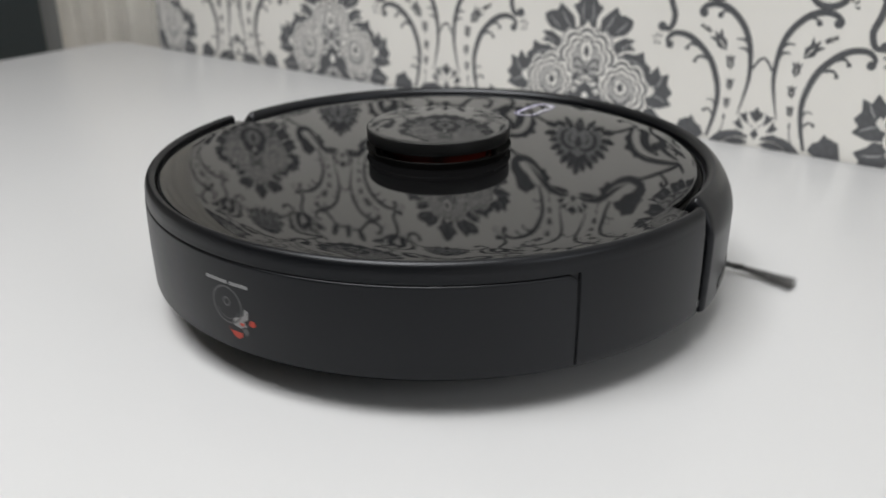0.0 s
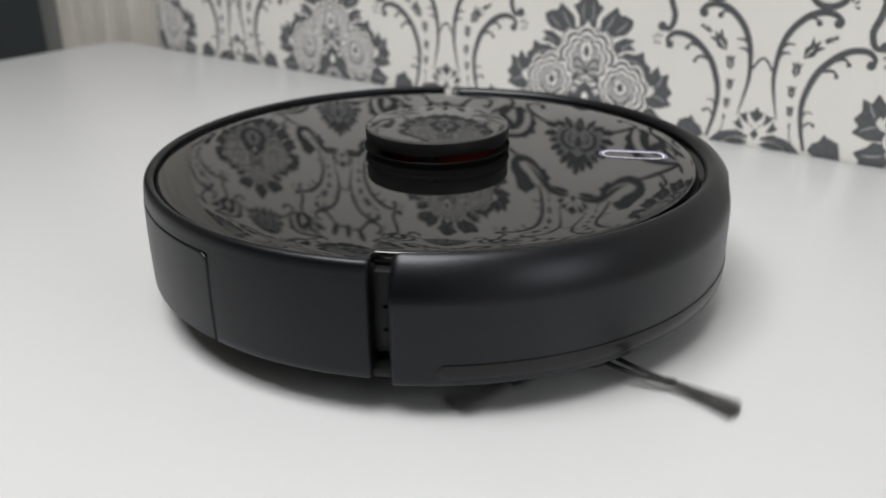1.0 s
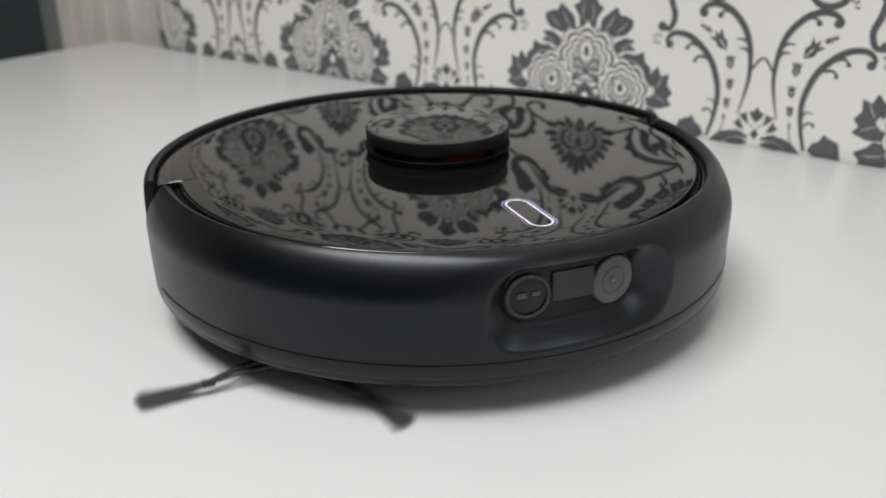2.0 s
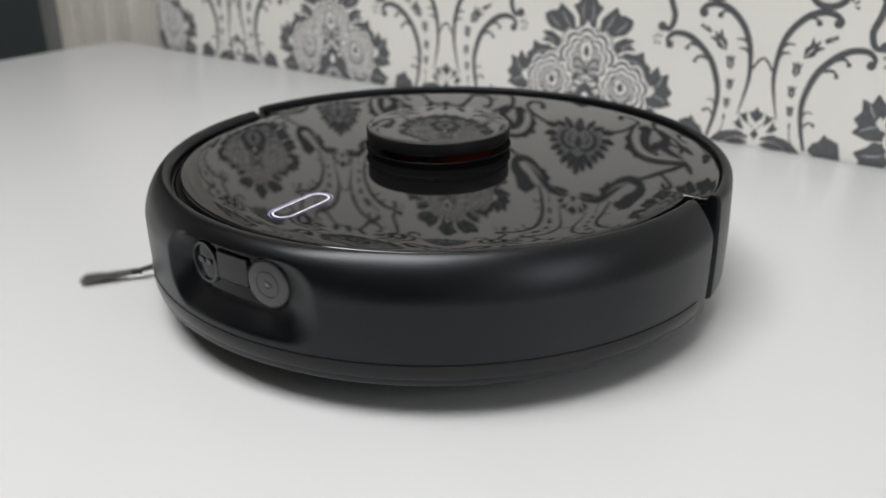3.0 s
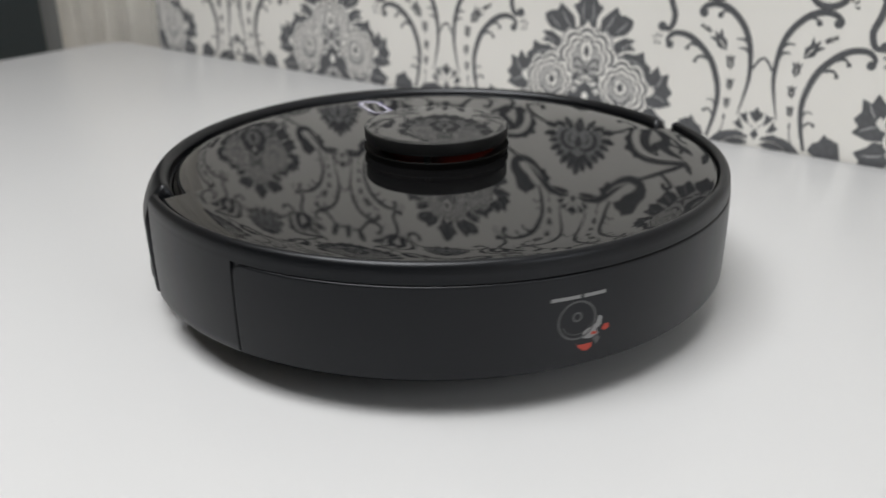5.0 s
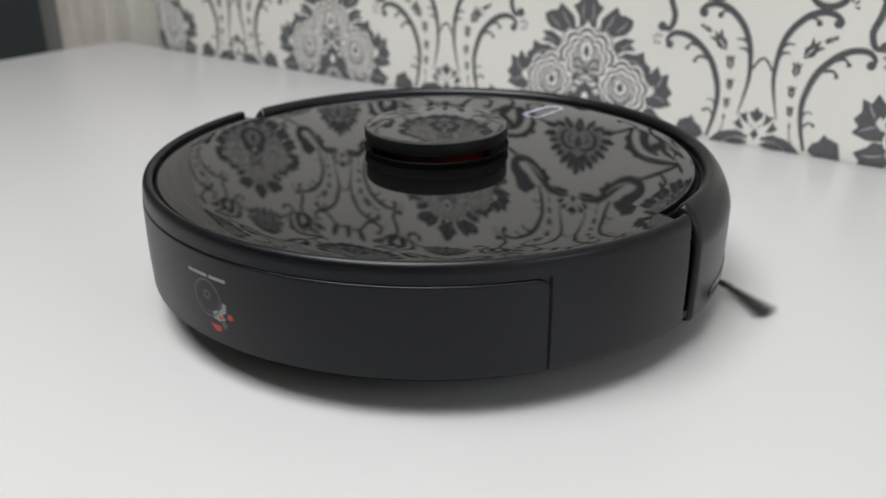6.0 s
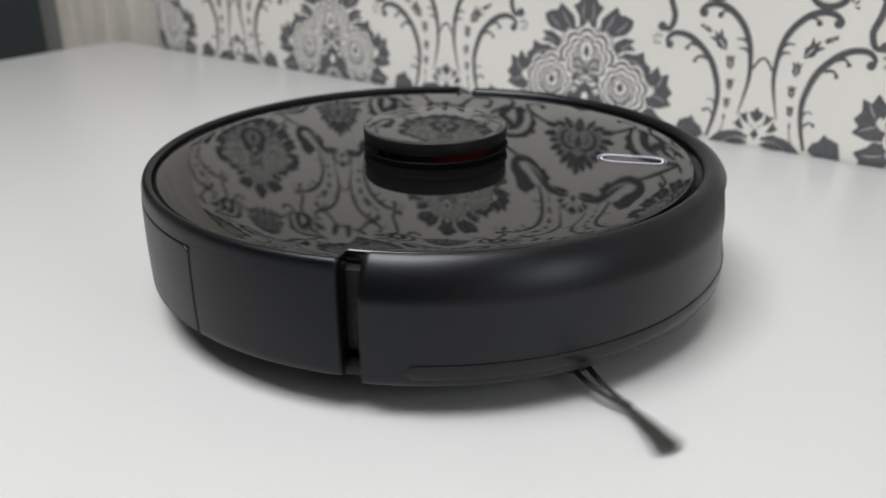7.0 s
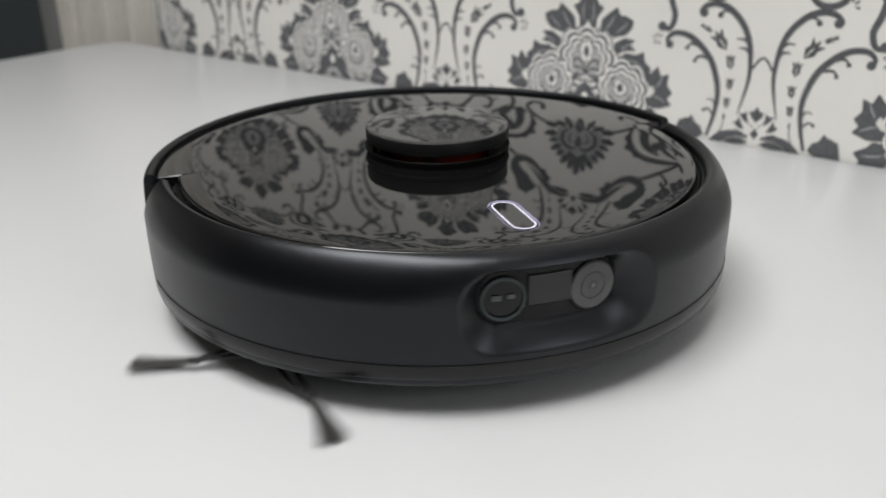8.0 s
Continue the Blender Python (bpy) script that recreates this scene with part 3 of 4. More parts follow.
def bumper():
    top = arc_profile([(0.1588, 0.0735), (0.1589, 0.0768), (0.1596, 0.0787), (0.1610, 0.0803), (0.1628, 0.0811)], 4)
    wall = []
    for k in range(1, 25):
        z = 0.0600 + 0.0212 * max(0.0, math.cos(radians(3.75 * k)))
        wall.append((0.1628 + shoulder(z, 0.9), z))
    low = [(0.1752 + (0.1743 - 0.1752) * (i / 28) ** 2, 0.060 - 0.0385 * i / 28) for i in range(1, 29)]
    foot = arc_profile([(0.1743, 0.0215), (0.1738, 0.0190), (0.1722, 0.0178), (0.1690, 0.0176)], 3)[1:]
    inner = [(0.1578, 0.0735), (0.1640, 0.0730), (0.1695, 0.0690), (0.1712, 0.0600), (0.1712, 0.0190), (0.1688, 0.0178)]
    angles = spread(-91, -88.5, 10) + spread(-88.5, -20, 46)[1:] + spread(-20, 20, 110)[1:] + spread(20, 88.5, 46)[1:] + spread(88.5, 91, 10)[1:]

    def change(a, z, r):
        rounder = 0.9 + 0.45 * smoothstep(9, 30, abs(a))
        ease = shoulder(z, 0.9) - shoulder(z, rounder) if r > 0.1629 and z > 0.06 else 0.0
        return hollow(a, z) + end_round(a, 91, 0.8, 0.0016) + ease
    return shell("bumper", angles, top + wall + low + foot, inner, M_SATIN, "satin black front bumper", change,
                 lambda a, z: end_round(a, 91, 1.8, 0.0052) * smoothstep(0.062, 0.0775, z),
                 lambda a, r: (r - 0.1575) * (1 - smoothstep(80, 86, abs(a))))


bumper()


def strip_patch(name, a0, a1, z0, z1, radius, mat, parent, label="", round_end=0.003, n=80, lift=0.0006):
    """A thin band that lies on the curved side, with rounded ends."""
    bm = bmesh.new()
    rows = []
    zc, h = (z0 + z1) / 2, (z1 - z0) / 2
    for a in spread(a0, a1, n):
        e = min(a - a0, a1 - a)
        e = radians(e) * 0.175
        cut = round_end - math.sqrt(max(0, round_end ** 2 - (round_end - e) ** 2)) if e < round_end else 0.0
        hh = h - min(cut, h * 0.9)
        row = []
        for z, d in ((zc - hh, -0.001), (zc - hh, lift * 0.6), (zc - hh + 0.0006, lift), (zc, lift), (zc + hh - 0.0006, lift), (zc + hh, lift * 0.6), (zc + hh, -0.001)):
            r = radius(z) + d
            row.append(bm.verts.new((r * math.cos(radians(a)), r * math.sin(radians(a)), z)))
        rows.append(row)
    for p, q in zip(rows, rows[1:]):
        for j in range(6):
            bm.faces.new((p[j], p[j + 1], q[j + 1], q[j]))
    bm.faces.new(rows[0])
    bm.faces.new(rows[-1])
    return part(name, bm, mat, parent, label, angle=30)


def side_radius(z):
    return 0.1752 - 0.0009 * ((0.057 - z) / 0.0355) ** 2


strip_patch("sensor_strip", -84, 87.5, 0.0225, 0.0300, side_radius, M_STRIP, robot, "dark grey satin strip low on the bumper", n=160)

# rear shell with the recess of the dust bin
BIN_A, BIN_TOP, BIN_FOOT = 56.5, 0.0697, 0.0222


def bin_edge(a):
    """How far a point at angle a from the rear lies within the bin's sides, in metres."""
    return radians(BIN_A - abs(a)) * 0.1742


def rear_radius(z):
    return 0.1738 + 0.0006 * math.sin(math.pi * (z - 0.02) / 0.055)


def rear_shell():
    top = arc_profile([(0.1676, 0.0745), (0.1677, 0.0786), (0.1683, 0.0796), (0.1698, 0.0804), (0.1714, 0.0802), (0.1729, 0.0786), (0.1736, 0.0757), (0.1738, 0.0724)], 5)
    zs = [0.0712, 0.0706, 0.0703, 0.0701, 0.0697, 0.069, 0.067, 0.065] + [0.065 - 0.0425 * i / 14 for i in range(1, 15)]
    wall = [(rear_radius(z), z) for z in zs]
    foot = [(0.1732, 0.0212), (0.1715, 0.0204), (0.1680, 0.0202)]
    inner = [(0.1605, 0.0745), (0.1605, 0.0202)]
    edge = BIN_A + 0.25

    def change(a, z, r):
        b = a - 180
        d = 0.0
        if abs(b) < edge and z < 0.0702 and z > 0.0218:
            d = 0.0016
        return d + end_round(b, 85.6 if b < 0 else 86.1, 0.5, 0.0013)
    angles = spread(94.4, 97.5, 10) + spread(97.5, 180 - edge - 0.05, 24)[1:] + spread(180 - edge + 0.05, 180 + edge - 0.05, 80) + spread(180 + edge + 0.05, 263.0, 24) + spread(263.0, 266.1, 10)[1:]
    return shell("rear_shell", angles, top + wall + foot, inner, M_MATTE, "matte black rear shell", change)


rear_shell()


def dust_bin():
    bm = bmesh.new()
    rows = []
    rc = 0.006
    for a in spread(-BIN_A, -BIN_A + 0.5, 6) + spread(-BIN_A + 0.5, BIN_A - 0.5, 110)[1:] + spread(BIN_A - 0.5, BIN_A, 6)[1:]:
        e = bin_edge(a)
        cut = rc - math.sqrt(max(0, rc * rc - (rc - e) ** 2)) if e < rc else 0.0
        zt = BIN_TOP - cut
        row = []
        for t in (0.0, 0.008, 0.03, 0.1, 0.2, 0.3, 0.4, 0.5, 0.6, 0.7, 0.8, 0.9, 0.96, 0.978, 0.986, 0.992, 0.996, 1.0):
            z = BIN_FOOT + (zt - BIN_FOOT) * t
            edge = 0.0009 * (1 - min(1.0, min(e, zt - z) / 0.0009)) ** 2
            r = rear_radius(z) - edge + 0.0003
            row.append((r, z))
        row = [(row[0][0] - 0.0025, row[0][1])] + row + [(row[-1][0] - 0.0025, row[-1][1])]
        rows.append([bm.verts.new((r * math.cos(radians(180 + a)), r * math.sin(radians(180 + a)), z)) for r, z in row])
    for p, q in zip(rows, rows[1:]):
        for j in range(len(p) - 1):
            bm.faces.new((p[j], p[j + 1], q[j + 1], q[j]))
    bm.faces.new(rows[0])
    bm.faces.new(rows[-1])
    return part("dust_bin", bm, M_MATTE, robot, "matte black dust bin front", angle=40)


bin_part = dust_bin()


# the sticker on the bin: film, bars of writing, ring drawing, pale and red marks
def on_bin(name, pts, mat, parent, lift=0.0004):
    """A flat outline of (s, z) in metres about the sticker's middle, bent onto the bin."""
    bm = bmesh.new()
    vs, low = [], []
    for s, z in pts:
        a = radians(180.0) + 1.08 * s / 0.1744
        for r, keep in ((rear_radius(z) + lift, vs), (rear_radius(z) - 0.0004, low)):
            keep.append(bm.verts.new((r * math.cos(a), r * math.sin(a), z)))
    bm.faces.new(vs)
    for i in range(len(pts)):
        j = (i + 1) % len(pts)
        bm.faces.new((vs[i], vs[j], low[j], low[i]))
    return part(name, bm, mat, parent, smooth=False)


def sticker():
    film = strip_patch("sticker", 173.2, 186.8, 0.0270, 0.0615, rear_radius, M_STICKER, bin_part, "clear film sticker with a drawing", 0.0012, 20, 0.00015)

    def bar(s0, s1, z0, z1, mat, tilt=0.0, name="writing_bar"):
        n = 6
        pts = [(s0 + (s1 - s0) * i / n, z0 + tilt * i / n) for i in range(n + 1)] + [(s1 + (s0 - s1) * i / n, z1 + tilt * (n - i) / n) for i in range(n + 1)]
        on_bin(name, pts, mat, film)
    bar(-0.0155, -0.0015, 0.0573, 0.0590, M_INK)
    bar(0.0000, 0.0110, 0.0573, 0.0590, M_INK)

    def ring(r0, r1, z, s, mat, name, squash=1.0, a0=0, a1=360):
        bm = bmesh.new()
        prev = None
        for i in range(41):
            t = radians(a0 + (a1 - a0) * i / 40)
            pair = []
            for q in (r0, r1):
                zz, a = z + q * math.sin(t) * squash, radians(180.0) + (s + q * math.cos(t)) / 0.1744
                rr = rear_radius(zz) + 0.0004
                pair.append(bm.verts.new((rr * math.cos(a), rr * math.sin(a), zz)))
            if prev:
                bm.faces.new((prev[0], prev[1], pair[1], pair[0]))
            prev = pair
        part(name, bm, mat, film, smooth=False)
    ring(0.0092, 0.0102, 0.0460, -0.0030, M_INKDIM, "printed_ring")
    ring(0.0076, 0.0080, 0.0460, -0.0030, M_INKDIM, "printed_ring", 0.95, 200, 340)
    ring(0.0016, 0.0026, 0.0478, -0.0030, M_INKDIM, "printed_ring")
    on_bin("printed_mark", [(0.0005, 0.0395), (0.0005, 0.0358), (0.0045, 0.0350), (0.0085, 0.0368), (0.0070, 0.0392), (0.0095, 0.0412), (0.0100, 0.0455), (0.0078, 0.0462), (0.0070, 0.0425), (0.0045, 0.0412)], M_INK, film)
    on_bin("printed_mark", [(0.0080, 0.0362), (0.0095, 0.0340), (0.0075, 0.0310), (0.0055, 0.0345)], M_INKDIM, film)
    on_bin("red_mark", [(0.0100, 0.0385), (0.0112, 0.0410), (0.0135, 0.0408), (0.0138, 0.0385), (0.0118, 0.0375)], M_REDINK, film)
    on_bin("red_mark", [(0.0045, 0.0372), (0.0050, 0.0385), (0.0072, 0.0380), (0.0070, 0.0369)], M_REDINK, film, 0.0007)
    on_bin("red_mark", [(-0.0030, 0.0340), (-0.0022, 0.0325), (0.0050, 0.0325), (0.0052, 0.0305), (0.0030, 0.0288), (0.0008, 0.0292), (-0.0015, 0.0315)], M_REDINK, film)


sticker()


# inner core that shows in the two side gaps
def core():
    bm = bmesh.new()
    revolve(bm, [(0.02, 0.0735), (0.1565, 0.0735), (0.1565, 0.0205), (0.02, 0.0205)], n=128)
    core_part = part("inner_core", bm, M_INNER, robot, "black inner frame seen in the side gaps")
    for side in (1, -1):
        a = 93.2 * side
        bm = bmesh.new()
        box(bm, 0.155, 0.1632, -0.0068, 0.0068, 0.030, 0.0715, 0.0008)
        part("bumper_guide", bm, M_GUIDE if side > 0 else M_SIDE, core_part, "grey black guide block", pose(0, 0, 0, 0, 0, a))
        bm = bmesh.new()
        box(bm, 0.158, 0.1705, -0.0068, 0.0068, 0.0205, 0.0245, 0.0008)
        part("bumper_guide", bm, M_GUIDE if side > 0 else M_SIDE, core_part, "", pose(0, 0, 0, 0, 0, a))
        bm = bmesh.new()
        for k in range(5 if side > 0 else 2):
            z = 0.0375 + 0.0045 * k if side > 0 else 0.042 + 0.012 * k
            bmesh.ops.create_cone(bm, cap_ends=True, segments=12, radius1=0.0011, radius2=0.0011, depth=0.0012, matrix=pose(0.1628, 0.003, z, 0, 90, 0))
        part("hole", bm, M_HOLE, core_part, "small dark holes", pose(0, 0, 0, 0, 0, a))


    # white bead added in place of bright background glimpsed through the gap
    bm = bmesh.new()
    bmesh.ops.create_uvsphere(bm, u_segments=12, v_segments=8, radius=0.0013, matrix=Matrix.Translation((0.1590, 0.0042, 0.0535)) @ Matrix.Diagonal((1, 1, 1.8, 1)))
    part("gap_glimpse", bm, M_GLIMPSE, core_part, "tiny white bead for the bright background showing through the gap", pose(0, 0, 0, 0, 0, -93.2))


core()


# glossy lid: a shallow dome that rolls off towards its edge, wider over the rear half
def lid_height(r, edge=0.1546):
    return LID_Z + 0.0008 - 0.105 * r * r - 0.0008 * (max(0.0, r - edge + 0.022) / 0.022) ** 3


def lid_edge(a):
    return 0.1546 + 0.0127 * smoothstep(94.4, 94.9, abs((a + 180) % 360 - 180))


def lid():
    bm = bmesh.new()
    inner = [r / 1000 for r in (12, 25, 40, 55, 70, 85, 98, 110, 120, 128)]
    steps = (0.024, 0.020, 0.0165, 0.0135, 0.0108, 0.0084, 0.0062, 0.0044, 0.0028, 0.0016)
    roll = ((0.0008, 0.0003), (0.0003, 0.0009), (0.0, 0.0017), (0.0, 0.0045))
    angles = spread(-94.3, 94.3, 260) + spread(94.4, 94.9, 8) + spread(95.0, 265.0, 230) + spread(265.1, 265.6, 8)
    middle = bm.verts.new((0, 0, lid_height(0)))
    rings = []
    for a in angles:
        edge = lid_edge(a)
        last = lid_height(edge - 0.0016, edge)
        row = [(r, lid_height(r, edge)) for r in inner + [max(0.129, edge - d) for d in steps]] + [(edge - d, last - h) for d, h in roll]
        rings.append([bm.verts.new((r * math.cos(radians(a)), r * math.sin(radians(a)), z)) for r, z in row])
    for p, q in zip(rings, rings[1:] + rings[:1]):
        bm.faces.new((middle, p[0], q[0]))
        for j in range(len(p) - 1):
            bm.faces.new((p[j], p[j + 1], q[j + 1], q[j]))
    return part("lid", bm, M_LID, robot, "mirror-glossy black round lid", angle=50)


lid_part = lid()


def indicator():
    """A stadium-shaped light line set in the lid."""
    bm = bmesh.new()
    cx, half, rad, w = 0.1183, 0.0120, 0.0061, 0.0008
    path = []
    for k in range(17):
        b = radians(-90 + 180 * k / 16)
        path.append((cx + half, -0.0008, b))
    for k in range(17):
        b = radians(90 + 180 * k / 16)
        path.append((cx - half, -0.0008, b))
    prev = first = None
    for x, y, b in path:
        ring = []
        for q, dz in ((rad - w / 2, 0.00025), (rad - w / 6, 0.00032), (rad + w / 6, 0.00032), (rad + w / 2, 0.00025)):
            px, py = x + q * math.cos(b), y + q * math.sin(b)
            ring.append(bm.verts.new((px, py, lid_height(math.hypot(px, py)) + dz)))
        if prev:
            for j in range(3):
                bm.faces.new((prev[j], prev[j + 1], ring[j + 1], ring[j]))
        first = first or ring
        prev = ring
    for j in range(3):
        bm.faces.new((prev[j], prev[j + 1], first[j + 1], first[j]))
    # glowing violet strip standing in for the light's second reflection in the glass
    edge = bmesh.new()
    prev = first = None
    for x, y, b in path:
        ring = []
        for q, dz in ((rad + 0.0017, 0.00005), (rad + 0.0022, 0.00023)):
            px, py = x + q * math.cos(b), y + q * math.sin(b)
            ring.append(edge.verts.new((px, py, lid_height(math.hypot(px, py)) + dz)))
        if prev:
            edge.faces.new((prev[0], prev[1], ring[1], ring[0]))
        first = first or ring
        prev = ring
    edge.faces.new((prev[0], prev[1], first[1], first[0]))
    part("indicator_reflection", edge, M_LEDIMAGE, lid_part, "faint violet reflection of the button light, built as a glowing strip", smooth=False)
    part("indicator_light", bm, M_LED, lid_part, "glowing bluish-white button outline", smooth=False)


indicator()


# laser turret
def turret():
    bm = bmesh.new()
    revolve(bm, [(0.0, LID_Z - 0.002), (0.0426, LID_Z - 0.002), (0.0430, 0.0815), (0.0439, 0.0832), (0.0442, 0.0846), (0.0439, 0.0850), (0.0434, 0.0846), (0.0426, 0.0834), (0.0410, 0.0826), (0.0365, 0.0820), (0.0, 0.0818)], n=120, closed=False)
    base = part("turret", bm, M_INNER, robot, "round black laser turret")
    bm = bmesh.new()
    prof = [(0.0, 0.0880), (0.038, 0.0880), (0.0404, 0.0879), (0.0426, 0.0885), (0.0434, 0.0900), (0.0435, 0.0945)]
    prof += [(0.0429 + 0.0006 * math.cos(radians(9 * k)), 0.0955 + 0.0007 * math.sin(radians(9 * k))) for k in range(0, 11)]
    revolve(bm, prof, n=120, closed=False)
    part("cap_rim", bm, M_SIDE, base, "grey black cap rim")
    bm = bmesh.new()
    revolve(bm, [(0.0429, 0.0961)] + [(r, 0.0964 + 0.0015 * (1 - (r / 0.0422) ** 2)) for r in (0.0422, 0.040, 0.037, 0.033, 0.028, 0.022, 0.015, 0.008, 0.0)], n=120, closed=False)
    part("cap_top", bm, M_CAP, base, "glossy black cap")
    for a in (-90, 30, 150):
        bm = bmesh.new()
        box(bm, 0.0385, 0.0412, -0.0018, 0.0018, 0.0815, 0.0890, 0.0006)
        part("pillar", bm, M_INNER, base, "", pose(0, 0, 0, 0, 0, a))
    bm = bmesh.new()
    revolve(bm, [(0.0, 0.0818), (0.0350, 0.0818), (0.0350, 0.0879), (0.0, 0.0879)], n=64)
    spinner = part("laser_head", bm, M_RED, base, "spinning dark red laser window")
    for a in (0, 38, 160, 215):
        bm = bmesh.new()
        box(bm, 0.0344, 0.0356, -0.003, 0.003, 0.0818, 0.0879)
        part("window_post", bm, M_INNER, spinner, "", pose(0, 0, 0, 0, 0, a))
    return spinner


laser_head = turret()


# sensor window in the bumper's hollow
def sensor():
    rw = 0.1752 - REC_D - 0.0008
    bm = bmesh.new()
    hx, rad = 0.0370, 0.0129
    rows = []
    for k in range(41):
        s = -hx * math.cos(math.pi * k / 40)
        e = max(0.0, abs(s) - (hx - rad))
        h = math.sqrt(max(1e-8, rad * rad - e * e))
        a = radians(WIN_A) + s / rw
        row = []
        for q, z in ((rw - 0.003, -h), (rw, -h), (rw, -h / 3), (rw, h / 3), (rw, h), (rw - 0.003, h)):
            row.append(bm.verts.new((q * math.cos(a), q * math.sin(a), WIN_Z + z)))
        rows.append(row)
    for p, q in zip(rows, rows[1:]):
        for j in range(5):
            bm.faces.new((p[j], p[j + 1], q[j + 1], q[j]))
    plate = part("sensor_window", bm, M_GLASSBLACK, robot, "dark glass sensor window in the bumper", angle=30)

    def disc(name, r, h0, h1, mat, parent, m, label="", dome=0.0, inner=0.0):
        b = bmesh.new()
        loop = [(inner, h0), (r, h0), (r, h1 - 0.0005), (r - 0.0005, h1)] + ([(r * q, h1 + dome * (1 - q * q)) for q in (0.8, 0.6, 0.4, 0.2)] if dome else []) + [(inner, h1 + dome)]
        revolve(b, loop, n=48, closed=inner > 0)
        return part(name, b, mat, parent, label, m)
    for a, frosted in ((-8.7, False), (7.0, True)):
        m = pose(0, 0, 0, 0, 0, a) @ pose(rw - 0.0022, 0, 0.0578, 0, 90, 0)
        if frosted:
            disc("lens_ring", 0.0132, 0.0, 0.0030, M_LENS, plate, m, "black lens surround", 0.0, 0.0122)
            disc("lens", 0.0122, 0.0, 0.0032, M_FROST, plate, m, "frosted grey round lens", 0.0006)
            disc("lens_ring", 0.0072, 0.0, 0.0002, M_RINGGREY, plate, m @ pose(0, 0, 0.0036), "darker inner ring of the lens", 0.0, 0.0062)
            disc("lens_centre", 0.0026, 0.0, 0.0002, M_SPOT, plate, m @ pose(0, 0, 0.0039), "grey ring at the lens centre", 0.0, 0.0014)
            disc("lens_centre", 0.0010, 0.0, 0.0002, M_INK, plate, m @ pose(0, 0, 0.0039), "pale dot at the lens centre")
        else:
            disc("lens_ring", 0.0114, 0.0, 0.0036, M_BEZEL, plate, m, "dark teal lens ring", 0.0, 0.0094)
            disc("lens", 0.0095, 0.0, 0.0026, M_LENS, plate, m, "dark round camera lens", 0.0004)
            for s, z, w in ((-0.0032, 0.0008, 0.0022), (0.0036, 0.0012, 0.0018)):
                b = bmesh.new()
                box(b, -w * 0.6, w * 0.6, s - w, s + w, 0.0, 0.0003)
                part("emitter", b, M_SPOT, plate, "small pale emitter behind the lens", m @ pose(-z, 0, 0.0034))


    bm = bmesh.new()
    rows = []
    for k in range(13):
        a = radians(-4.6 + 7.4 * k / 12)
        rows.append([bm.verts.new((q * math.cos(a), q * math.sin(a), z)) for q, z in ((rw - 0.001, 0.0530), (rw + 0.0012, 0.0530), (rw + 0.0016, 0.0536), (rw + 0.0016, 0.0676), (rw + 0.0012, 0.0682), (rw - 0.001, 0.0682))])
    for p, q in zip(rows, rows[1:]):
        for j in range(5):
            bm.faces.new((p[j], p[j + 1], q[j + 1], q[j]))
    bm.faces.new(rows[0])
    bm.faces.new(rows[-1])
    part("sensor_plate", bm, M_PLATE, plate, "dark grey plate between the two lenses", angle=30)


sensor()


# underside: base plate, wheels, caster, main brush
def underside():
    bm = bmesh.new()
    revolve(bm, [(0.0, 0.0062), (0.145, 0.0062), (0.152, 0.0085), (0.160, 0.0165), (0.1675, 0.0190), (0.1675, 0.0204), (0.0, 0.0204)], n=128, closed=False)
    part("base_plate", bm, M_INNER, robot, "black underside plate")
    for side in (1, -1):
        bm = bmesh.new()
        bmesh.ops.create_cone(bm, cap_ends=True, segments=40, radius1=0.034, radius2=0.034, depth=0.024, matrix=pose(0.0, 0.118 * side, 0.034, 90, 0, 0))
        tread = part("drive_wheel", bm, M_RUBBER, robot, "black rubber drive wheel")
        for k in range(24):
            b = bmesh.new()
            box(b, -0.0015, 0.0015, -0.012, 0.012, 0.0325, 0.0338)
            part("tread_bar", b, M_RUBBER, tread, "", pose(0.0, 0.118 * side, 0.034, 0, 15 * k, 0))
    bm = bmesh.new()
    bmesh.ops.create_cone(bm, cap_ends=True, segments=24, radius1=0.012, radius2=0.012, depth=0.014, matrix=pose(0.125, 0.0, 0.012, 90, 0, 0))
    part("caster_wheel", bm, M_RUBBER, robot, "small front caster")
    bm = bmesh.new()
    bmesh.ops.create_cone(bm, cap_ends=True, segments=24, radius1=0.017, radius2=0.017, depth=0.165, matrix=pose(-0.055, 0.0, 0.0195, 90, 0, 0))
    part("main_brush", bm, M_RED, robot, "dark red main brush roller")


underside()


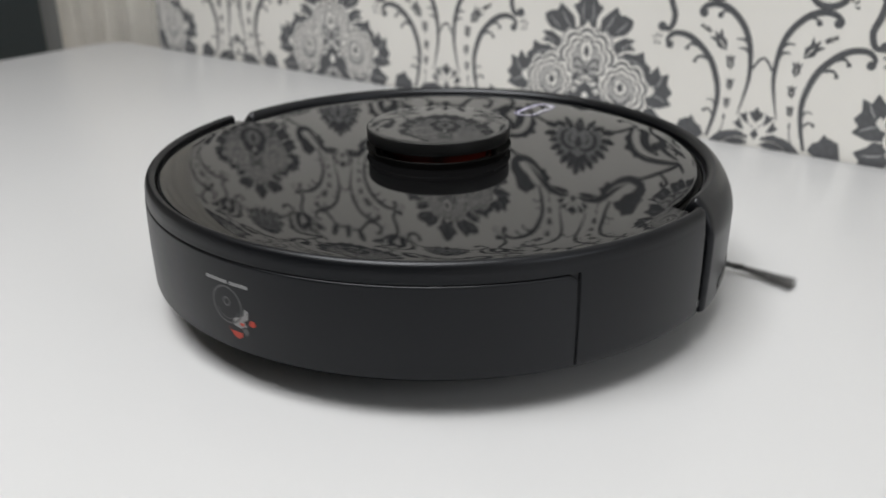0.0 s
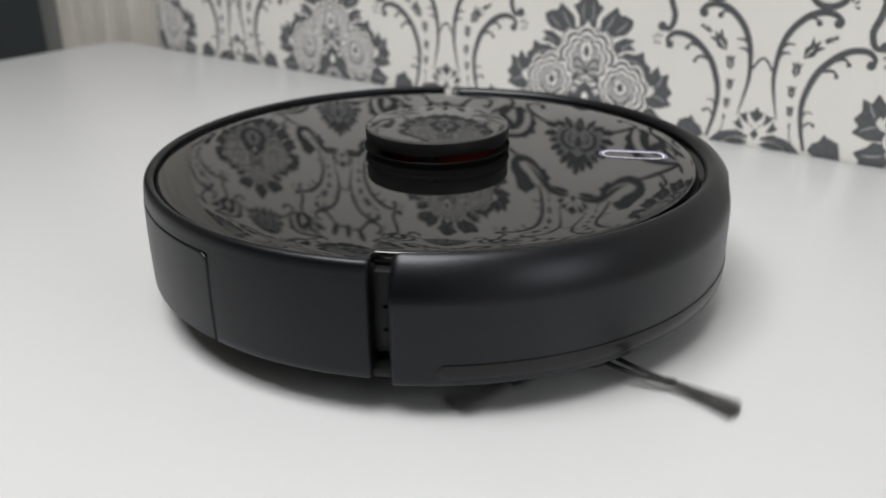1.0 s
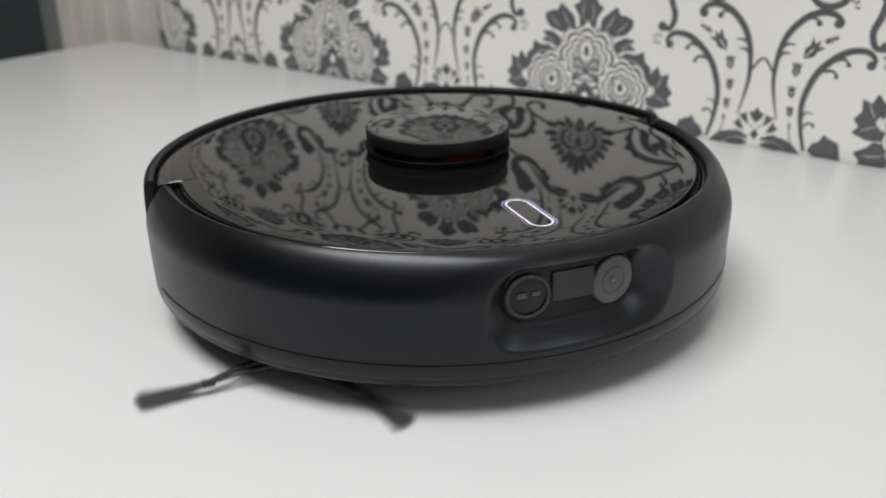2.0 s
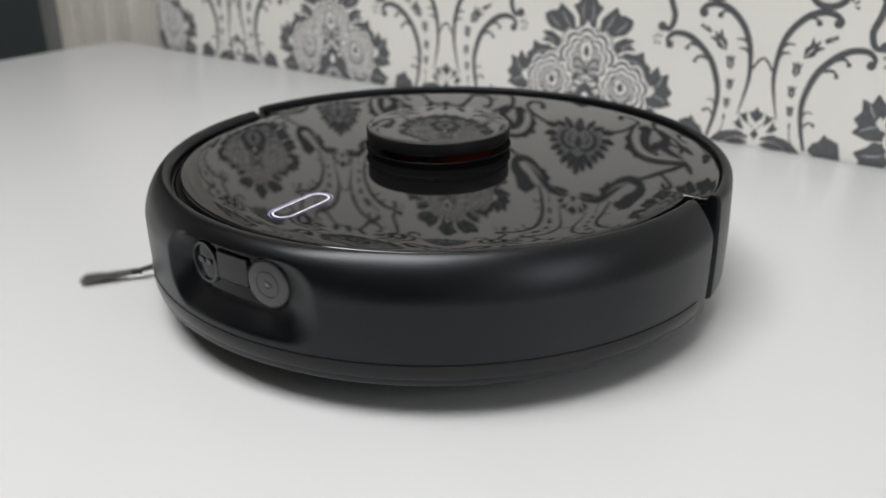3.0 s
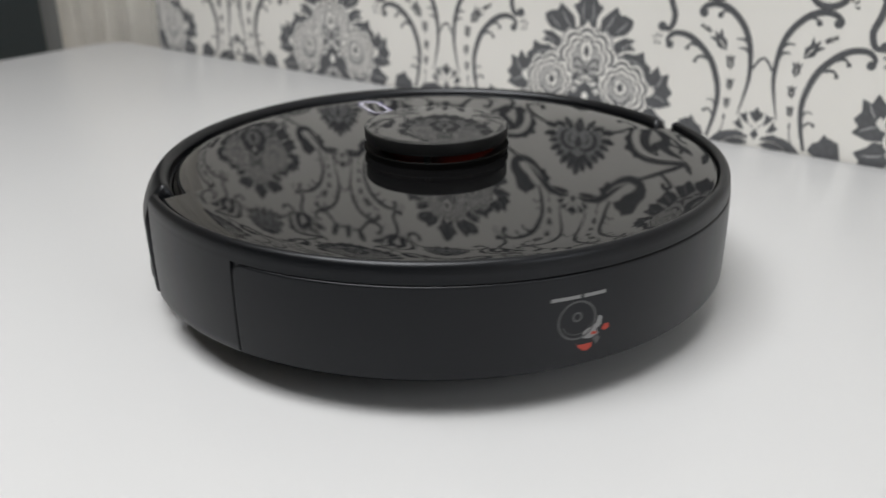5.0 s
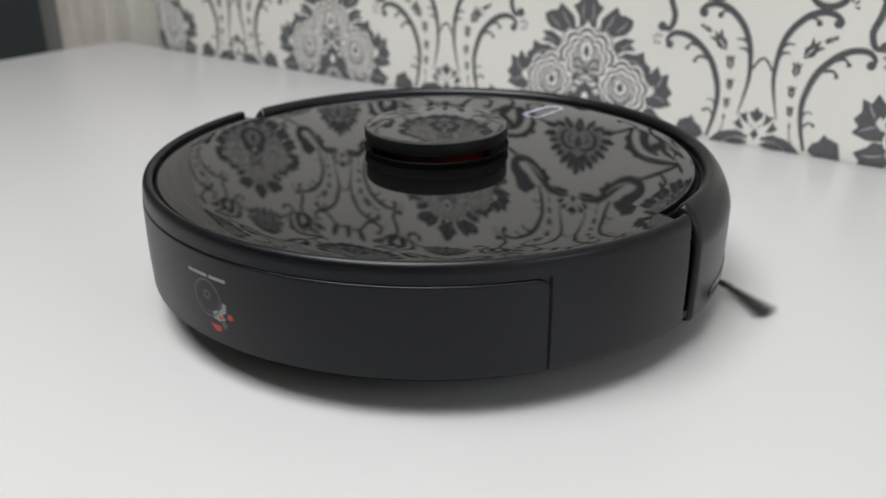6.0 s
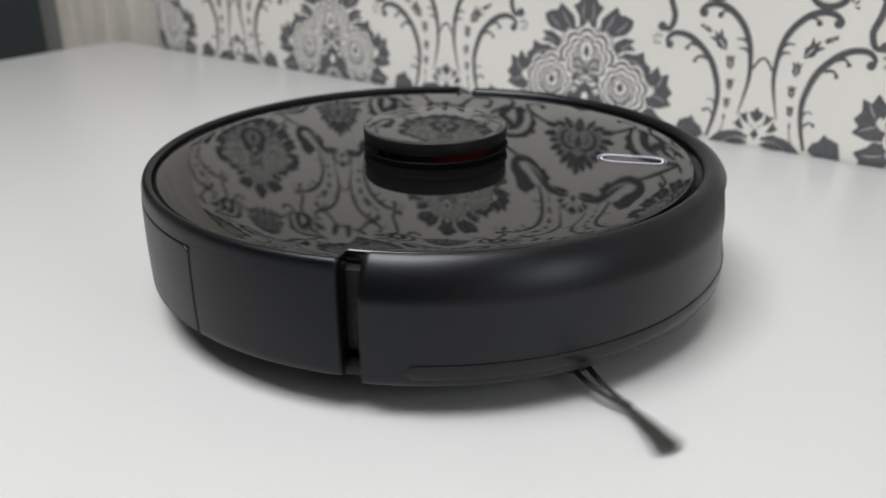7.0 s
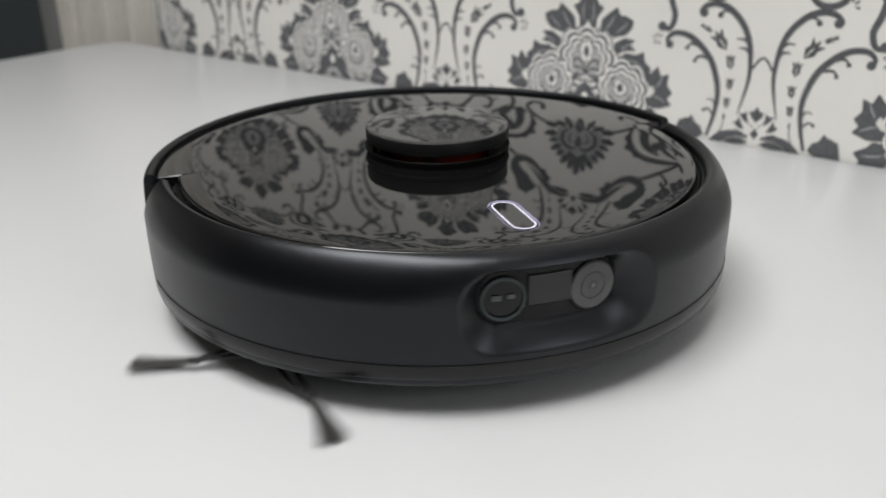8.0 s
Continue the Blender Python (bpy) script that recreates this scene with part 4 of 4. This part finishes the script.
# side brush with three arms of bristles
def side_brush():
    bm = bmesh.new()
    revolve(bm, [(0.0, 0.0135), (0.011, 0.0135), (0.0125, 0.0115), (0.0125, 0.0085), (0.009, 0.0065), (0.0, 0.0062)], n=32, closed=False)
    hub = part("side_brush", bm, M_RUBBER, robot, "spinning three-armed side brush")
    rng = random.Random(5)
    for k in range(3):
        m = pose(0, 0, 0, 0, 0, 120 * k)
        bm = bmesh.new()
        for strand in (-1, 1):
            rows = []
            for i in range(9):
                t = i / 8
                x, w, z = 0.008 + 0.036 * t, 0.0015 - 0.0003 * t, 0.0105 - 0.0048 * t
                y = strand * 0.0036 * (1 - t) ** 0.8 + strand * 0.0008 - 0.002 * math.sin(math.pi * t)
                rows.append([bm.verts.new((x, y + dy * w, z + dz * w * 0.7)) for dy, dz in ((-1, -0.6), (-1, 0.6), (-0.4, 1), (0.4, 1), (1, 0.6), (1, -0.6))])
            for p, q in zip(rows, rows[1:]):
                for j in range(6):
                    bm.faces.new((p[j], p[(j + 1) % 6], q[(j + 1) % 6], q[j]))
            bm.faces.new(rows[0])
            bm.faces.new(rows[-1])
        box(bm, 0.040, 0.0465, -0.0022, 0.0022, 0.0042, 0.0072, 0.0008)
        part("brush_arm", bm, M_RUBBER, hub, "", m)
        bm = bmesh.new()
        for _ in range(90):
            f, h = rng.uniform(-1, 1), rng.uniform(-1, 1)
            end = 0.0785 + rng.uniform(-0.003, 0.001) - 0.002 * f * f
            lag = -0.004 + 0.0062 * f
            prev = None
            for i in range(6):
                t = i / 5
                x = 0.040 + (end - 0.040) * t
                y = f * 0.0014 + lag * t ** 1.6
                z = 0.0062 + 0.0012 * h - (0.0042 - 0.0006 * h) * t
                w = 0.00022 * (1 - 0.4 * t)
                ring = [bm.verts.new((x, y + w * c, max(0.0004, z + w * s))) for c, s in ((-1, -0.6), (1, -0.6), (0, 1))]
                if prev:
                    for j in range(3):
                        bm.faces.new((prev[j], prev[(j + 1) % 3], ring[(j + 1) % 3], ring[j]))
                prev = ring
        part("bristles", bm, M_BRISTLE, hub, "dark grey bristle tuft", m, smooth=False)
    hub.matrix_basis = pose(0.09, -0.12, 0)
    return hub


brush = side_brush()


# ---- what moves ----
SHIFT = {0.0: 0.0004, 1.0: -0.0004, 2.0: -0.0002, 3.0: 0.0002, 4.0: -0.0004, 5.0: -0.001, 6.0: -0.001, 7.0: -0.0016, 8.0: -0.0004}
# small unevenness of the turning, in degrees
LAG = {0.0: -0.6, 1.5: -1.2, 3.0: 0.5, 3.5: 1.7, 4.0: 0.1, 4.5: 1.8, 6.0: 0.0, 6.5: 1.7, 7.0: -0.6, 7.5: 1.0, 8.0: 0.0}
BRUSH_LAG = {0.0: 5.0, 0.5: 3.0, 1.0: 8.0, 1.5: 11.0, 2.8: 0.0, 2.9: -6.0, 3.0: 1.0, 3.1: -6.0, 3.2: -1.0, 3.3: -6.0, 3.5: -16.0, 3.8: -4.0, 6.0: 5.0, 6.5: -12.5, 7.0: 9.0, 7.5: -10.0, 8.0: 12.5}


def between(table, t):
    keys = sorted(table)
    for a, b in zip(keys, keys[1:]):
        if a <= t <= b:
            return table[a] + (table[b] - table[a]) * smoothstep(a, b, t)
    return 0.0


def motions():
    rows = []
    for i in range(33):
        t = i * 0.25
        rows.append((t, pose(between(SHIFT, t), 0, 0, 0, 0, 55.5 - 60.8 * t + between(LAG, t))))
    walk(robot, rows)
    walk(brush, [(i * 0.1, pose(0.09, -0.12, 0, 0, 0, 31.7 + 77.6 * i + between(BRUSH_LAG, i * 0.1))) for i in range(81)])
    walk(laser_head, [(i / 30, pose(0, 0, 0, 0, 0, 50.0 * i)) for i in range(241)])


motions()
